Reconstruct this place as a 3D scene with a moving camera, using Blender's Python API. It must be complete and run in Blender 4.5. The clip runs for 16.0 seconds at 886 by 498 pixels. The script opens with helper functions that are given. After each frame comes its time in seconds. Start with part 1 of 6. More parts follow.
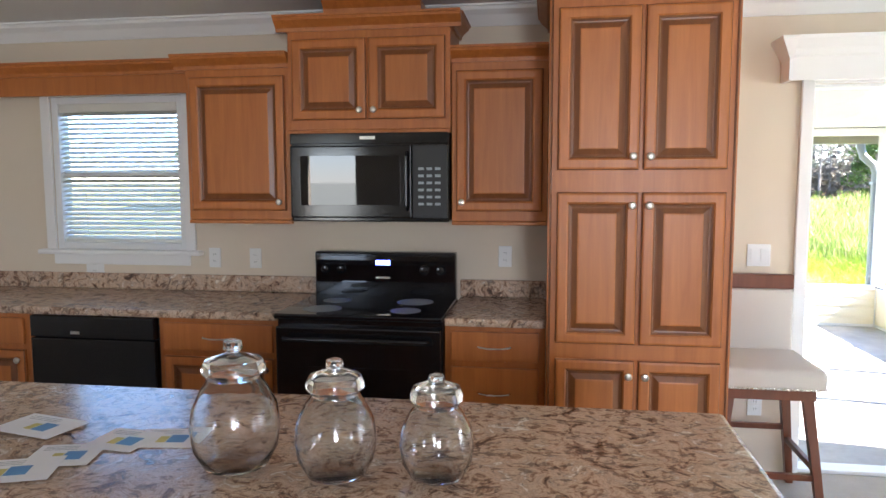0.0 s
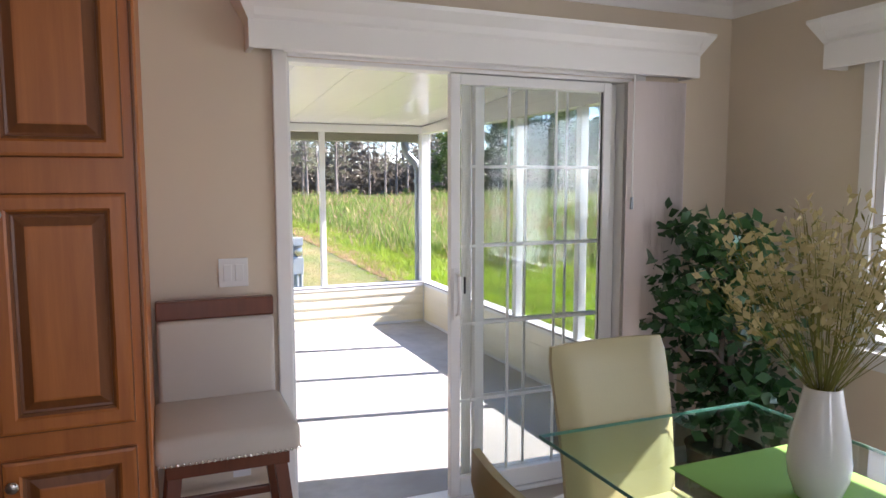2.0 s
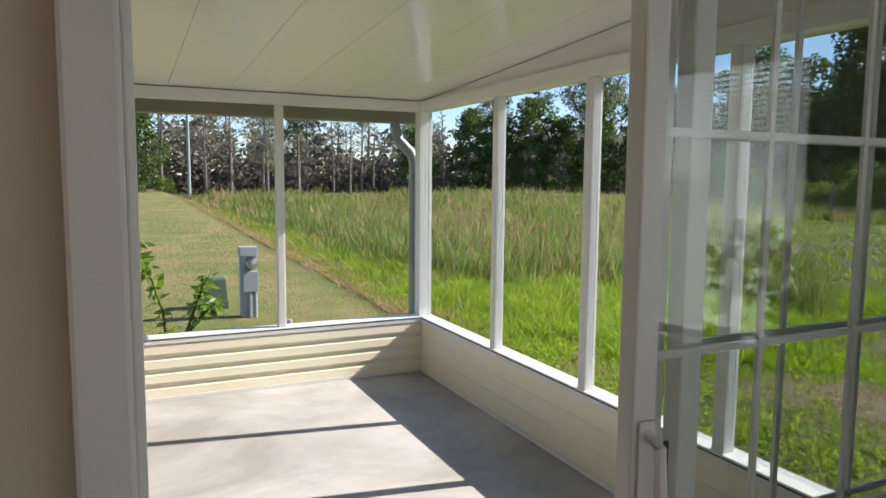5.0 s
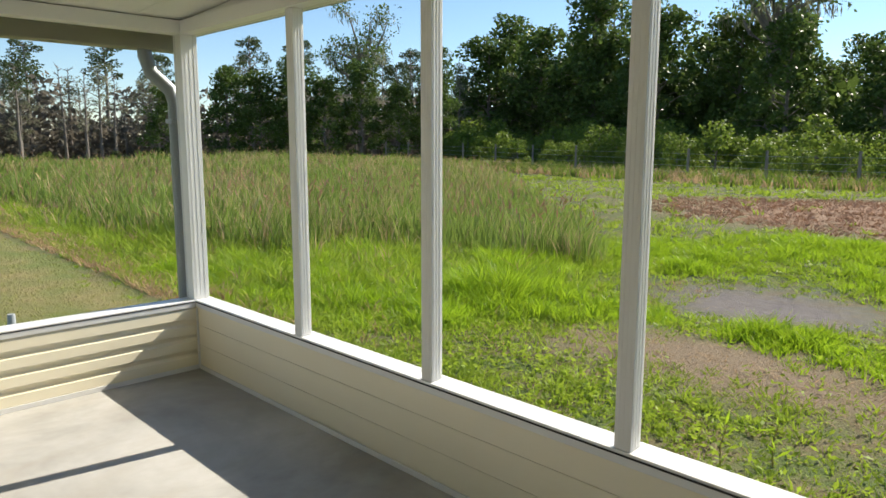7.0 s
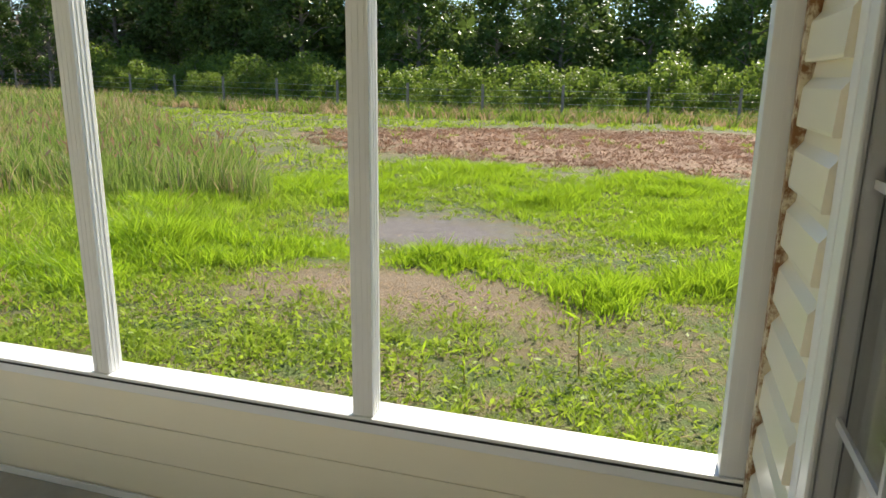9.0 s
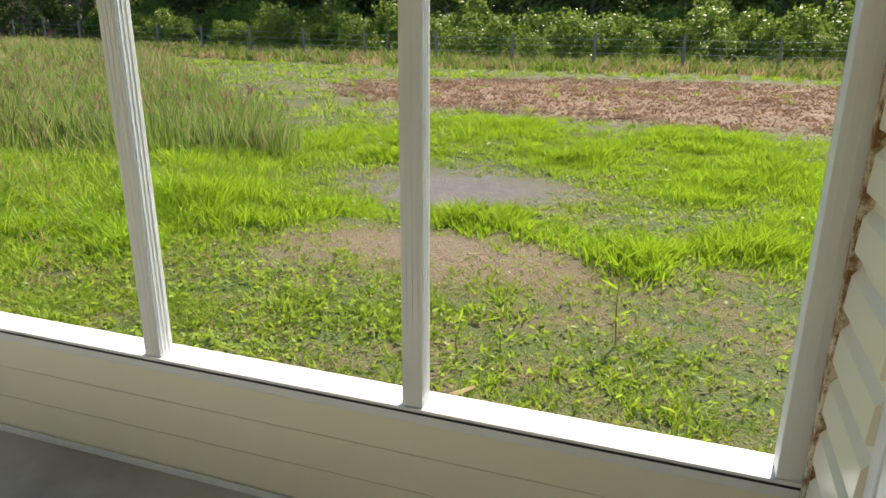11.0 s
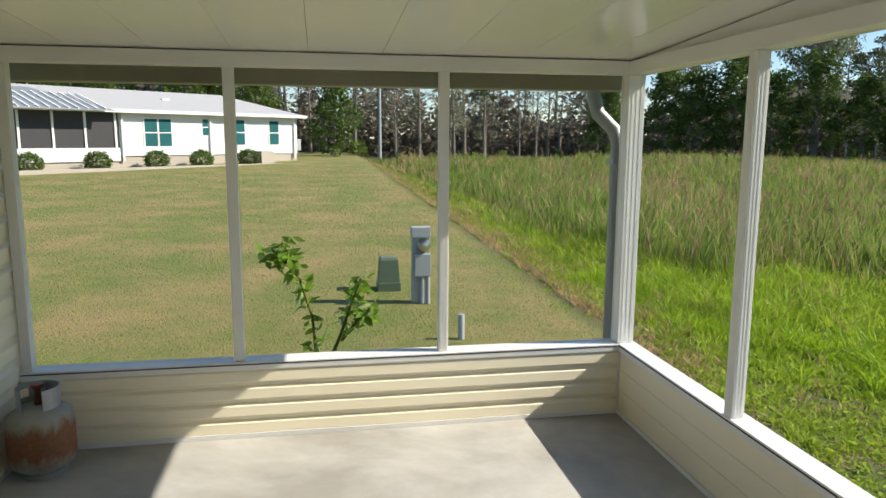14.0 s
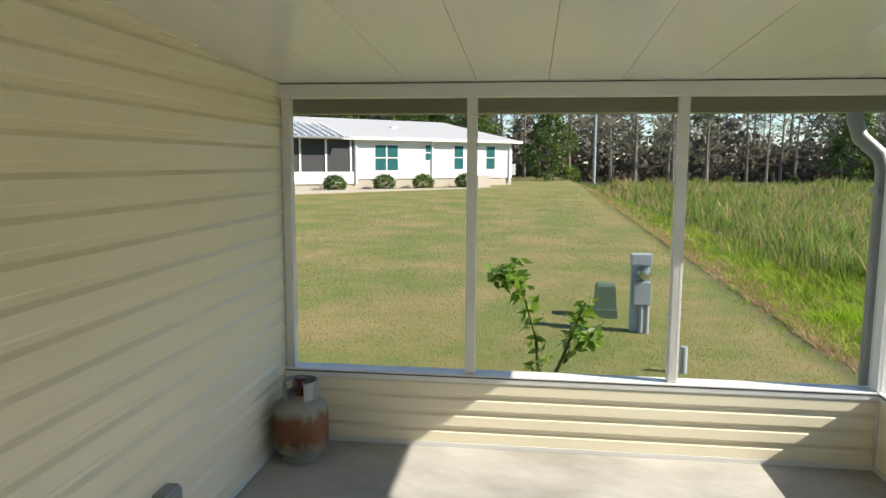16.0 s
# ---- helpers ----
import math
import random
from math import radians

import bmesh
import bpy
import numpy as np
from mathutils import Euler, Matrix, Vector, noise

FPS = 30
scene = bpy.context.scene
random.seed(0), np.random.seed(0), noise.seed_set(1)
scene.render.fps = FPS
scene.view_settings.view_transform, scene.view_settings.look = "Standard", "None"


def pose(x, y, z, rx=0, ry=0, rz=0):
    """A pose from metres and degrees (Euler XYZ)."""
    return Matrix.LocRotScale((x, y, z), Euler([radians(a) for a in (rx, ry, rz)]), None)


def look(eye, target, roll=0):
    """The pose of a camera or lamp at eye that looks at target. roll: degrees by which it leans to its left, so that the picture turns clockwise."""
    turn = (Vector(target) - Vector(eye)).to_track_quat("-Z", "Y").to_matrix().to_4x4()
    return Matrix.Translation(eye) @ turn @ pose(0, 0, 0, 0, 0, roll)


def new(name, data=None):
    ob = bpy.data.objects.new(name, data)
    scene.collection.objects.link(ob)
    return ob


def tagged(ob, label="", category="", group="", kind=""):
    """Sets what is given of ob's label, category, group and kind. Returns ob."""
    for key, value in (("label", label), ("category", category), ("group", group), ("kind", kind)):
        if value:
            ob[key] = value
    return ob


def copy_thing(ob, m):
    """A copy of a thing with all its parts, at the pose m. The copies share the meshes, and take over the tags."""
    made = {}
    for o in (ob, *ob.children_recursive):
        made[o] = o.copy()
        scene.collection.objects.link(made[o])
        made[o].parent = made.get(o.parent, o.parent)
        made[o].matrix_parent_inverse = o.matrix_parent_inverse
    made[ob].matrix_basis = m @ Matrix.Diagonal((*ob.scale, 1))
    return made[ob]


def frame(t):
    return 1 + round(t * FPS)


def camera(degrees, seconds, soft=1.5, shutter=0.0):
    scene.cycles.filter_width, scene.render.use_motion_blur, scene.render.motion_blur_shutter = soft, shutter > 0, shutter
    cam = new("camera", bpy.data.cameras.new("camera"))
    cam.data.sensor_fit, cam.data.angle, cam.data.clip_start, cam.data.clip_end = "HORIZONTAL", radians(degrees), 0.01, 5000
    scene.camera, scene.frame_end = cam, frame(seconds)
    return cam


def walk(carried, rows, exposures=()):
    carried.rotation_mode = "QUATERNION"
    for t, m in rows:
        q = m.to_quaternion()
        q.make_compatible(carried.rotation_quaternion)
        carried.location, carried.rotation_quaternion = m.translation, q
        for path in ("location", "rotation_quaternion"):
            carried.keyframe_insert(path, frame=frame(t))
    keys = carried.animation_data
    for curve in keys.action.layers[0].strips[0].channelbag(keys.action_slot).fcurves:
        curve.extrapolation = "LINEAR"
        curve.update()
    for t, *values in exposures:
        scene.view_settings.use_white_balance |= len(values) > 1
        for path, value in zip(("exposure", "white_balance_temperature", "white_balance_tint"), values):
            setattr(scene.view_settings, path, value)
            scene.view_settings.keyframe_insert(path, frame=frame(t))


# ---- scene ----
cam = camera(65.25, 16.0)
PATH = [
    (0.0, 0.135, 0.071, 1.534, 84.50, 0.13, 8.71),
    (0.5, 0.285, 0.203, 1.520, 84.51, 0.11, -3.84),
    (1.0, 0.481, 0.442, 1.506, 84.69, 0.10, -13.77),
    (1.5, 0.747, 0.682, 1.498, 84.49, 0.12, -19.82),
    (2.0, 0.946, 0.968, 1.524, 84.31, 0.05, -22.24),
    (2.5, 1.062, 1.295, 1.545, 84.24, 0.05, -23.15),
    (3.0, 1.196, 1.639, 1.534, 84.24, -0.03, -23.50),
    (3.5, 1.290, 1.986, 1.551, 84.24, 0.01, -23.86),
    (4.0, 1.333, 2.353, 1.556, 84.20, -0.31, -24.25),
    (6.3, 1.610, 3.678, 1.420, 83.89, 0.15, -33.84),
    (6.5, 1.642, 3.754, 1.414, 83.26, 0.12, -37.58),
    (7.0, 1.717, 3.889, 1.386, 81.32, -0.09, -44.57),
    (7.5, 1.741, 3.963, 1.395, 79.23, 0.09, -52.56),
    (8.0, 1.806, 4.044, 1.397, 77.62, 0.13, -62.74),
    (8.5, 1.900, 4.149, 1.351, 77.22, -0.32, -71.93),
    (11.0, 1.974, 4.313, 1.458, 71.93, -0.39, -70.58),
    (11.5, 1.958, 4.291, 1.504, 70.83, -0.20, -61.04),
    (12.0, 1.876, 4.242, 1.560, 70.87, -0.14, -50.52),
    (12.5, 1.850, 4.211, 1.620, 73.75, -0.12, -36.34),
    (13.0, 1.838, 4.192, 1.647, 77.60, -0.11, -24.37),
    (13.5, 1.831, 4.165, 1.646, 79.30, -0.27, -12.31),
    (14.0, 1.800, 4.136, 1.647, 80.95, -0.27, -10.06),
    (14.5, 1.741, 4.084, 1.649, 81.76, -0.06, -10.86),
    (15.0, 1.694, 4.049, 1.647, 82.17, -0.15, -10.94),
    (15.5, 1.678, 4.058, 1.646, 82.47, -0.18, -5.52),
    (16.0, 1.673, 4.052, 1.651, 82.87, -0.29, 7.20),
]
EXPOSURES = [(0.0, 3.6, 6000, 17), (1.0, 3.05, 6050, 22), (2.0, 2.25, 6150, 25), (3.0, 1.85, 6300, 25), (4.2, 1.35, 6400, 20), (6.3, 0.82, 6800, 8), (8.5, 1.25, 7000, 8), (11.0, 1.2, 7000, 8), (13.0, 0.78, 6900, 8), (16.0, 0.96, 6850, 8)]
walk(cam, [(t, pose(*m)) for t, *m in PATH], EXPOSURES)


# ---- world and light ----
SUN = Vector((0.795, -0.135, 0.592)).normalized()
world = bpy.data.worlds.new("world")
scene.world = world
world.use_nodes = True
wn = world.node_tree.nodes
sky = wn.new("ShaderNodeTexSky")
sky.sky_type, sky.sun_disc = "NISHITA", False
sky.dust_density, sky.ozone_density = 0.0, 5.0
sky.sun_elevation, sky.sun_rotation = radians(36.3), radians(99.6)
wn["Background"].inputs["Strength"].default_value = 0.1
world.node_tree.links.new(sky.outputs["Color"], wn["Background"].inputs["Color"])
sun = new("sun", bpy.data.lights.new("sun", "SUN"))
sun.data.energy, sun.data.angle, sun.data.color = 4.8, radians(0.5), (1.0, 0.94, 0.84)
sun.matrix_world = look(SUN * 60, (0, 0, 0))


def opening_light(name, m, w, h, power):
    """An area lamp in an opening of the house, coloured like the sky."""
    ob = new(name, bpy.data.lights.new(name, "AREA"))
    ob.data.shape, ob.data.size, ob.data.size_y, ob.data.energy = "RECTANGLE", w, h, power
    ob.data.color = (0.93, 0.97, 1.0)
    ob.matrix_world = m
    return ob


opening_light("daylight_dining_window", look((4.0, 2.0, 1.4), (0, 2.0, 1.0)), 1.7, 1.2, 5.5)
opening_light("daylight_living_window", look((-3.35, -4.06, 1.4), (-3, 3, 1.0)), 0.75, 1.3, 2.0)
# no window known here: lamp added to brighten the room from behind
opening_light("fill_lamp_south", look((1.5, -4.06, 1.45), (0.3, 3, 1.0)), 0.95, 1.4, 10)

# ---- materials ----


class Mat:
    """Node material with two scales of variation in colour, roughness and relief."""

    def __init__(self, name, rough=0.5, metal=0.0):
        self.m = bpy.data.materials.new(name)
        self.m.use_nodes = True
        self.t = self.m.node_tree
        self.b = self.t.nodes["Principled BSDF"]
        self.set("Roughness", rough)
        self.set("Metallic", metal)

    def set(self, key, value):
        self.b.inputs[key].default_value = value

    def node(self, kind, **ins):
        n = self.t.nodes.new(kind)
        for k, v in ins.items():
            self.put(n.inputs[k.replace("_", " ")], v)
        return n

    def put(self, socket, v):
        if isinstance(v, bpy.types.NodeSocket):
            self.t.links.new(v, socket)
        else:
            socket.default_value = v

    def coords(self, scale=(1, 1, 1), world_space=False):
        src = self.node("ShaderNodeNewGeometry").outputs["Position"] if world_space else self.node("ShaderNodeTexCoord").outputs["Object"]
        return self.node("ShaderNodeMapping", Vector=src, Scale=scale).outputs[0]

    def noise(self, vec, scale, detail=4.0, rough=0.6, distort=0.0):
        return self.node("ShaderNodeTexNoise", Vector=vec, Scale=scale, Detail=detail, Roughness=rough, Distortion=distort).outputs["Fac"]

    def ramp(self, fac, stops):
        n = self.node("ShaderNodeValToRGB", Fac=fac)
        e = n.color_ramp.elements
        while len(e) < len(stops):
            e.new(0.5)
        for el, (p, c) in zip(e, stops):
            el.position, el.color = p, (*c, 1) if len(c) == 3 else c
        return n.outputs["Color"]

    def mix(self, fac, a, b, kind="MIX"):
        n = self.t.nodes.new("ShaderNodeMix")
        n.data_type, n.blend_type = "RGBA", kind
        self.put(n.inputs[0], fac)
        self.put(n.inputs[6], (*a, 1) if isinstance(a, tuple) else a)
        self.put(n.inputs[7], (*b, 1) if isinstance(b, tuple) else b)
        return n.outputs[2]

    def math(self, op, a, b=0.0, clamp=False):
        n = self.t.nodes.new("ShaderNodeMath")
        n.operation, n.use_clamp = op, clamp
        self.put(n.inputs[0], a)
        self.put(n.inputs[1], b)
        return n.outputs[0]

    def color(self, c):
        self.put(self.b.inputs["Base Color"], (*c, 1) if isinstance(c, tuple) else c)

    def bump(self, h, strength=0.3, dist=0.002):
        self.put(self.b.inputs["Normal"], self.node("ShaderNodeBump", Height=h, Strength=strength, Distance=dist).outputs[0])


def painted(name, c, rough=0.5, var=0.06, grain=220.0, relief=0.15, metal=0.0, dist=0.001):
    k = Mat(name, rough, metal)
    v = k.coords()
    big, small = k.noise(v, 2.2), k.noise(v, grain, 3)
    lo, hi = tuple(x * (1 - var) for x in c), tuple(min(1, x * (1 + var * 0.6)) for x in c)
    k.color(k.mix(k.math("ADD", k.math("MULTIPLY", big, 0.7), k.math("MULTIPLY", small, 0.3)), lo, hi))
    k.put(k.b.inputs["Roughness"], k.math("ADD", rough - 0.06, k.math("MULTIPLY", big, 0.12)))
    if relief:
        k.bump(small, relief, dist)
    return k.m


def wood(name, dark, light, rough=0.38, axis=2, grain=1.0):
    k = Mat(name, rough)
    s = [26, 26, 26]
    s[axis] = 1.6
    v = k.coords(tuple(x * grain for x in s))
    n = k.noise(v, 1.0, 6, 0.62, 0.6)
    fine = k.noise(v, 6.0, 3)
    big = k.noise(k.coords((2, 2, 0.8)), 1.0)
    rnd = k.node("ShaderNodeObjectInfo").outputs["Random"]
    c = k.ramp(n, [(0.25, dark), (0.75, light)])
    c = k.mix(k.math("MULTIPLY", fine, 0.35), c, dark)
    c = k.mix(k.math("MULTIPLY", k.math("ADD", big, k.math("MULTIPLY", rnd, 0.5)), 0.3), c, tuple(x * 0.72 for x in light))
    k.color(c)
    k.set("Coat Weight", 0.1)
    k.set("Coat Roughness", 0.25)
    k.bump(fine, 0.08, 0.0005)
    return k.m


def clear(name, tint=(1, 1, 1), ior=1.5, rough=0.0, gloss=1.0):
    """Thin sheet glass: clear, with its mirror gloss by Fresnel."""
    k = Mat(name)
    out = k.t.nodes["Material Output"]
    tr = k.node("ShaderNodeBsdfTransparent", Color=(*tint, 1))
    gl = k.node("ShaderNodeBsdfGlossy", Roughness=rough)
    fc = k.node("ShaderNodeLayerWeight", Blend=0.5).outputs["Facing"]
    fr = k.math("ADD", 0.04 * ior / 1.5, k.math("MULTIPLY", k.math("POWER", fc, 5.0), 0.5))
    mx = k.node("ShaderNodeMixShader", Fac=k.math("MULTIPLY", fr, gloss))
    k.put(mx.inputs[1], tr.outputs[0])
    k.put(mx.inputs[2], gl.outputs[0])
    k.put(out.inputs["Surface"], mx.outputs[0])
    return k.m


WALL = painted("wall_paint", (0.70, 0.605, 0.48), 0.75, 0.04, 320, 0.25)
CEIL = painted("ceiling_paint", (0.80, 0.79, 0.76), 0.85, 0.03, 90, 0.4, dist=0.002)
WHITE = painted("white_trim_paint", (0.82, 0.81, 0.79), 0.42, 0.04, 150, 0.08)
VINYL = painted("white_vinyl", (0.78, 0.78, 0.77), 0.35, 0.04, 120, 0.05)
CABWOOD = wood("maple_cabinet_wood", (0.35, 0.102, 0.019), (0.59, 0.20, 0.042), 0.42)
GLAZE = wood("cabinet_glaze", (0.15, 0.046, 0.012), (0.27, 0.095, 0.026))
CHERRY = wood("cherry_wood", (0.10, 0.026, 0.010), (0.20, 0.055, 0.02), 0.4)
DARKWOOD = wood("dark_wood", (0.035, 0.014, 0.008), (0.07, 0.028, 0.014), 0.35)
BLACK = painted("black_enamel", (0.008, 0.008, 0.009), 0.12, 0.1, 60, 0.0)
BLACKSATIN = painted("black_satin_plastic", (0.010, 0.010, 0.011), 0.38, 0.1, 60, 0.0)
BLACKGLASS = painted("black_glass", (0.006, 0.006, 0.007), 0.03, 0.1, 60, 0.0)
NICKEL = painted("brushed_nickel", (0.62, 0.60, 0.56), 0.28, 0.05, 300, 0.05, 1.0)
GREYMETAL = painted("grey_metal", (0.30, 0.33, 0.35), 0.45, 0.15, 60, 0.1, 0.3)
LEATHER = painted("olive_leather", (0.38, 0.32, 0.16), 0.5, 0.08, 130, 0.4)
LINEN = painted("oatmeal_linen", (0.58, 0.53, 0.47), 0.9, 0.08, 420, 0.5)
CERAMIC = painted("white_ceramic", (0.80, 0.79, 0.78), 0.18, 0.03, 20, 0.03)
PLASTIC = painted("white_plastic", (0.80, 0.80, 0.78), 0.35, 0.02, 60, 0.0)
PAPER = painted("white_paper", (0.82, 0.80, 0.80), 0.7, 0.03, 60, 0.05)
INK = painted("blue_print", (0.10, 0.28, 0.55), 0.6, 0.3, 30, 0.0)
INK2 = painted("yellow_print", (0.6, 0.5, 0.15), 0.6, 0.3, 30, 0.0)
GREYINK = painted("grey_print", (0.35, 0.35, 0.36), 0.6, 0.1, 30, 0.0)
GREENMAT = painted("green_woven_mat", (0.17, 0.36, 0.05), 0.7, 0.15, 500, 0.6)
STEEL = painted("chrome_steel", (0.75, 0.76, 0.77), 0.12, 0.03, 80, 0.0, 1.0)
FLOOR_PALE = painted("pale_vinyl_floor", (0.55, 0.50, 0.44), 0.45, 0.1, 40, 0.1)
BLIND = painted("cream_blind_slat", (0.74, 0.73, 0.66), 0.5, 0.03, 60, 0.0)
SHEER = painted("vertical_blind_vinyl", (0.74, 0.67, 0.66), 0.6, 0.04, 160, 0.1)
GLASS = clear("window_glass", (0.96, 0.98, 0.97), 1.5)
TABLEGLASS = clear("table_glass", (0.90, 0.97, 0.94), 1.52)
EDGEGLASS = painted("glass_edge", (0.09, 0.24, 0.20), 0.15, 0.1, 30, 0.0)
RUBBER = painted("dark_rubber", (0.02, 0.02, 0.02), 0.7, 0.1, 80, 0.1)
TEALGLASS = painted("far_window_glass", (0.03, 0.13, 0.14), 0.08, 0.3, 2, 0.0)
LED = Mat("blue_display")
LED.color((0.0, 0.0, 0.02))
LED.put(LED.b.inputs["Emission Color"], (0.1, 0.15, 1.0, 1))
LED.set("Emission Strength", 2.5)
LED = LED.m

_k = Mat("jar_glass", 0.0)
_k.color((0.97, 0.98, 0.98))
_k.set("Transmission Weight", 1.0)
_k.set("IOR", 1.45)
JARGLASS = _k.m

_k = Mat("brown_granite_laminate", 0.22)
_v = _k.coords((1, 1, 1), True)
_n = _k.noise(_v, 13.0, 7, 0.72, 1.4)
_m = _k.noise(_k.coords((1, 1.4, 1), True), 27.0, 5, 0.66, 1.0)
_c = _k.ramp(_n, [(0.36, (0.08, 0.05, 0.036)), (0.44, (0.36, 0.22, 0.145)), (0.51, (0.64, 0.47, 0.34)), (0.57, (0.42, 0.29, 0.21)), (0.66, (0.78, 0.68, 0.56))])
_c = _k.mix(_k.ramp(_m, [(0.52, (0, 0, 0)), (0.62, (0.7, 0.7, 0.7))]), _c, (0.09, 0.06, 0.048))
_k.color(_c)
GRANITE = _k.m

_k = Mat("beige_carpet", 0.95)
_v = _k.coords((1, 1, 1), True)
_n, _m = _k.noise(_v, 260.0, 3), _k.noise(_v, 7.0, 4)
_k.color(_k.mix(_k.math("ADD", _k.math("MULTIPLY", _n, 0.6), _k.math("MULTIPLY", _m, 0.4)), (0.30, 0.26, 0.21), (0.62, 0.57, 0.50)))
_k.bump(_n, 0.9, 0.006)
CARPET = _k.m

_k = Mat("grey_concrete", 0.75)
_v = _k.coords((1, 1, 1), True)
_big, _mid, _fine = _k.noise(_v, 0.9, 5, 0.65, 0.5), _k.noise(_k.coords((1, 3, 1), True), 2.5, 5), _k.noise(_v, 130.0, 4)
_c = _k.mix(_k.ramp(_big, [(0.36, (0, 0, 0)), (0.62, (1, 1, 1))]), (0.29, 0.28, 0.26), (0.50, 0.49, 0.47))
_c = _k.mix(_k.ramp(_mid, [(0.45, (0, 0, 0)), (0.75, (0.5, 0.5, 0.5))]), _c, (0.38, 0.34, 0.29))
_c = _k.mix(_k.math("MULTIPLY", _fine, 0.25), _c, (0.22, 0.22, 0.22))
_k.color(_c)
_k.bump(_fine, 0.25, 0.001)
CONCRETE = _k.m

_k = Mat("cream_vinyl_siding", 0.3)
_v = _k.coords((6, 6, 60), True)
_n, _m = _k.noise(_v, 1.0, 4), _k.noise(_k.coords((1, 1, 1), True), 1.4, 4)
_k.color(_k.mix(_k.math("ADD", _k.math("MULTIPLY", _n, 0.3), _k.math("MULTIPLY", _m, 0.7)), (0.82, 0.75, 0.56), (0.88, 0.82, 0.66)))
_k.bump(_n, 0.12, 0.001)
SIDING = _k.m

_k = Mat("white_aluminium_post", 0.4)
_v = _k.coords((1, 1, 1), True)
_m = _k.noise(_v, 3.0)
_k.color(_k.mix(_m, (0.74, 0.74, 0.73), (0.82, 0.82, 0.81)))
ALU = _k.m

_k = Mat("glossy_white_roof_panel", 0.16)
_v = _k.coords((0.8, 0.25, 1), True)
_m = _k.noise(_v, 2.0, 4)
_k.color(_k.mix(_m, (0.70, 0.70, 0.66), (0.80, 0.80, 0.77)))
_k.bump(_m, 0.35, 0.02)
PANELROOF = _k.m
_k = Mat("rust_stained_trim", 0.7)
_f = _k.ramp(_k.noise(_k.coords((1, 1, 0.8), True), 26.0, 5, 0.7), [(0.44, (0, 0, 0)), (0.58, (1, 1, 1))])
_k.color(_k.mix(_f, (0.66, 0.58, 0.42), (0.22, 0.10, 0.035)))
RUSTED = _k.m
OLIVE = painted("olive_grey_gutter", (0.30, 0.29, 0.22), 0.5, 0.1, 40, 0.05)

_k = Mat("rusty_painted_steel", 0.55)
_v = _k.coords()
_n, _m = _k.noise(_k.coords((1, 1, 0.55)), 5.5, 8, 0.72, 0.5), _k.noise(_v, 55.0, 5)
_z = _k.node("ShaderNodeSeparateXYZ", Vector=_k.node("ShaderNodeTexCoord").outputs["Object"]).outputs["Z"]
_band = _k.math("SUBTRACT", 0.62, _k.math("MULTIPLY", _k.math("ABSOLUTE", _k.math("SUBTRACT", _z, 0.19)), 4.2))
_f = _k.math("ADD", _k.math("MULTIPLY", _band, 0.9), _k.math("SUBTRACT", _n, 0.55), True)
_f = _k.ramp(_f, [(0.08, (0, 0, 0)), (0.30, (1, 1, 1))])
_rust = _k.mix(_m, (0.075, 0.026, 0.013), (0.30, 0.12, 0.045))
_k.color(_k.mix(_f, _k.mix(_n, (0.20, 0.20, 0.17), (0.38, 0.38, 0.33)), _rust))
_k.bump(_m, 0.5, 0.002)
TANKPAINT = _k.m


def foliage(name, dark, light, rough=0.55, trans=0.25, scale=9.0):
    k = Mat(name, rough)
    rnd = k.node("ShaderNodeNewGeometry").outputs["Random Per Island"]
    n = k.ramp(k.noise(k.coords((1, 1, 1), True), scale * 0.08, 4, 0.7), [(0.36, (0, 0, 0)), (0.64, (1, 1, 1))])
    k.color(k.mix(k.math("ADD", k.math("MULTIPLY", rnd, 0.5), k.math("MULTIPLY", n, 0.5)), dark, light))
    k.set("Specular IOR Level", 0.12 if rough > 0.35 else 0.4)
    out = k.t.nodes["Material Output"]
    tl = k.node("ShaderNodeBsdfTranslucent", Color=(*[min(1, x * 1.5) for x in light], 1))
    mx = k.node("ShaderNodeMixShader", Fac=trans)
    k.put(mx.inputs[1], k.b.outputs[0])
    k.put(mx.inputs[2], tl.outputs[0])
    k.put(out.inputs["Surface"], mx.outputs[0])
    return k.m


LEAF = foliage("tree_leaf", (0.018, 0.036, 0.010), (0.13, 0.20, 0.045), 0.45, 0.2, 5.0)
LEAF_LIGHT = foliage("bush_leaf", (0.025, 0.06, 0.010), (0.21, 0.29, 0.045), 0.5, 0.25, 9.0)
PINE = foliage("pine_needle", (0.03, 0.05, 0.02), (0.09, 0.12, 0.05))
MOSS = foliage("grey_moss", (0.10, 0.11, 0.07), (0.25, 0.26, 0.17))
FICUS = foliage("ficus_leaf", (0.012, 0.045, 0.016), (0.045, 0.13, 0.035), 0.3, 0.1, 40.0)
CITRUS = foliage("citrus_leaf", (0.035, 0.10, 0.015), (0.24, 0.38, 0.05), 0.3, 0.3, 40.0)
GRASS_LAWN = foliage("lawn_grass", (0.11, 0.17, 0.022), (0.37, 0.36, 0.09), 0.6, 0.2, 4.5)
GRASS_LUSH = foliage("lush_grass", (0.025, 0.085, 0.006), (0.34, 0.49, 0.03), 0.4, 0.34, 16.0)
GRASS_ROUGH = foliage("rough_grass", (0.05, 0.105, 0.010), (0.35, 0.46, 0.05), 0.5, 0.3, 22.0)
GRASS_DRY = foliage("dry_grass", (0.18, 0.105, 0.055), (0.56, 0.40, 0.23), 0.8, 0.2)
RAKED = foliage("raked_brown_thatch", (0.16, 0.075, 0.045), (0.50, 0.30, 0.19), 0.9, 0.1)
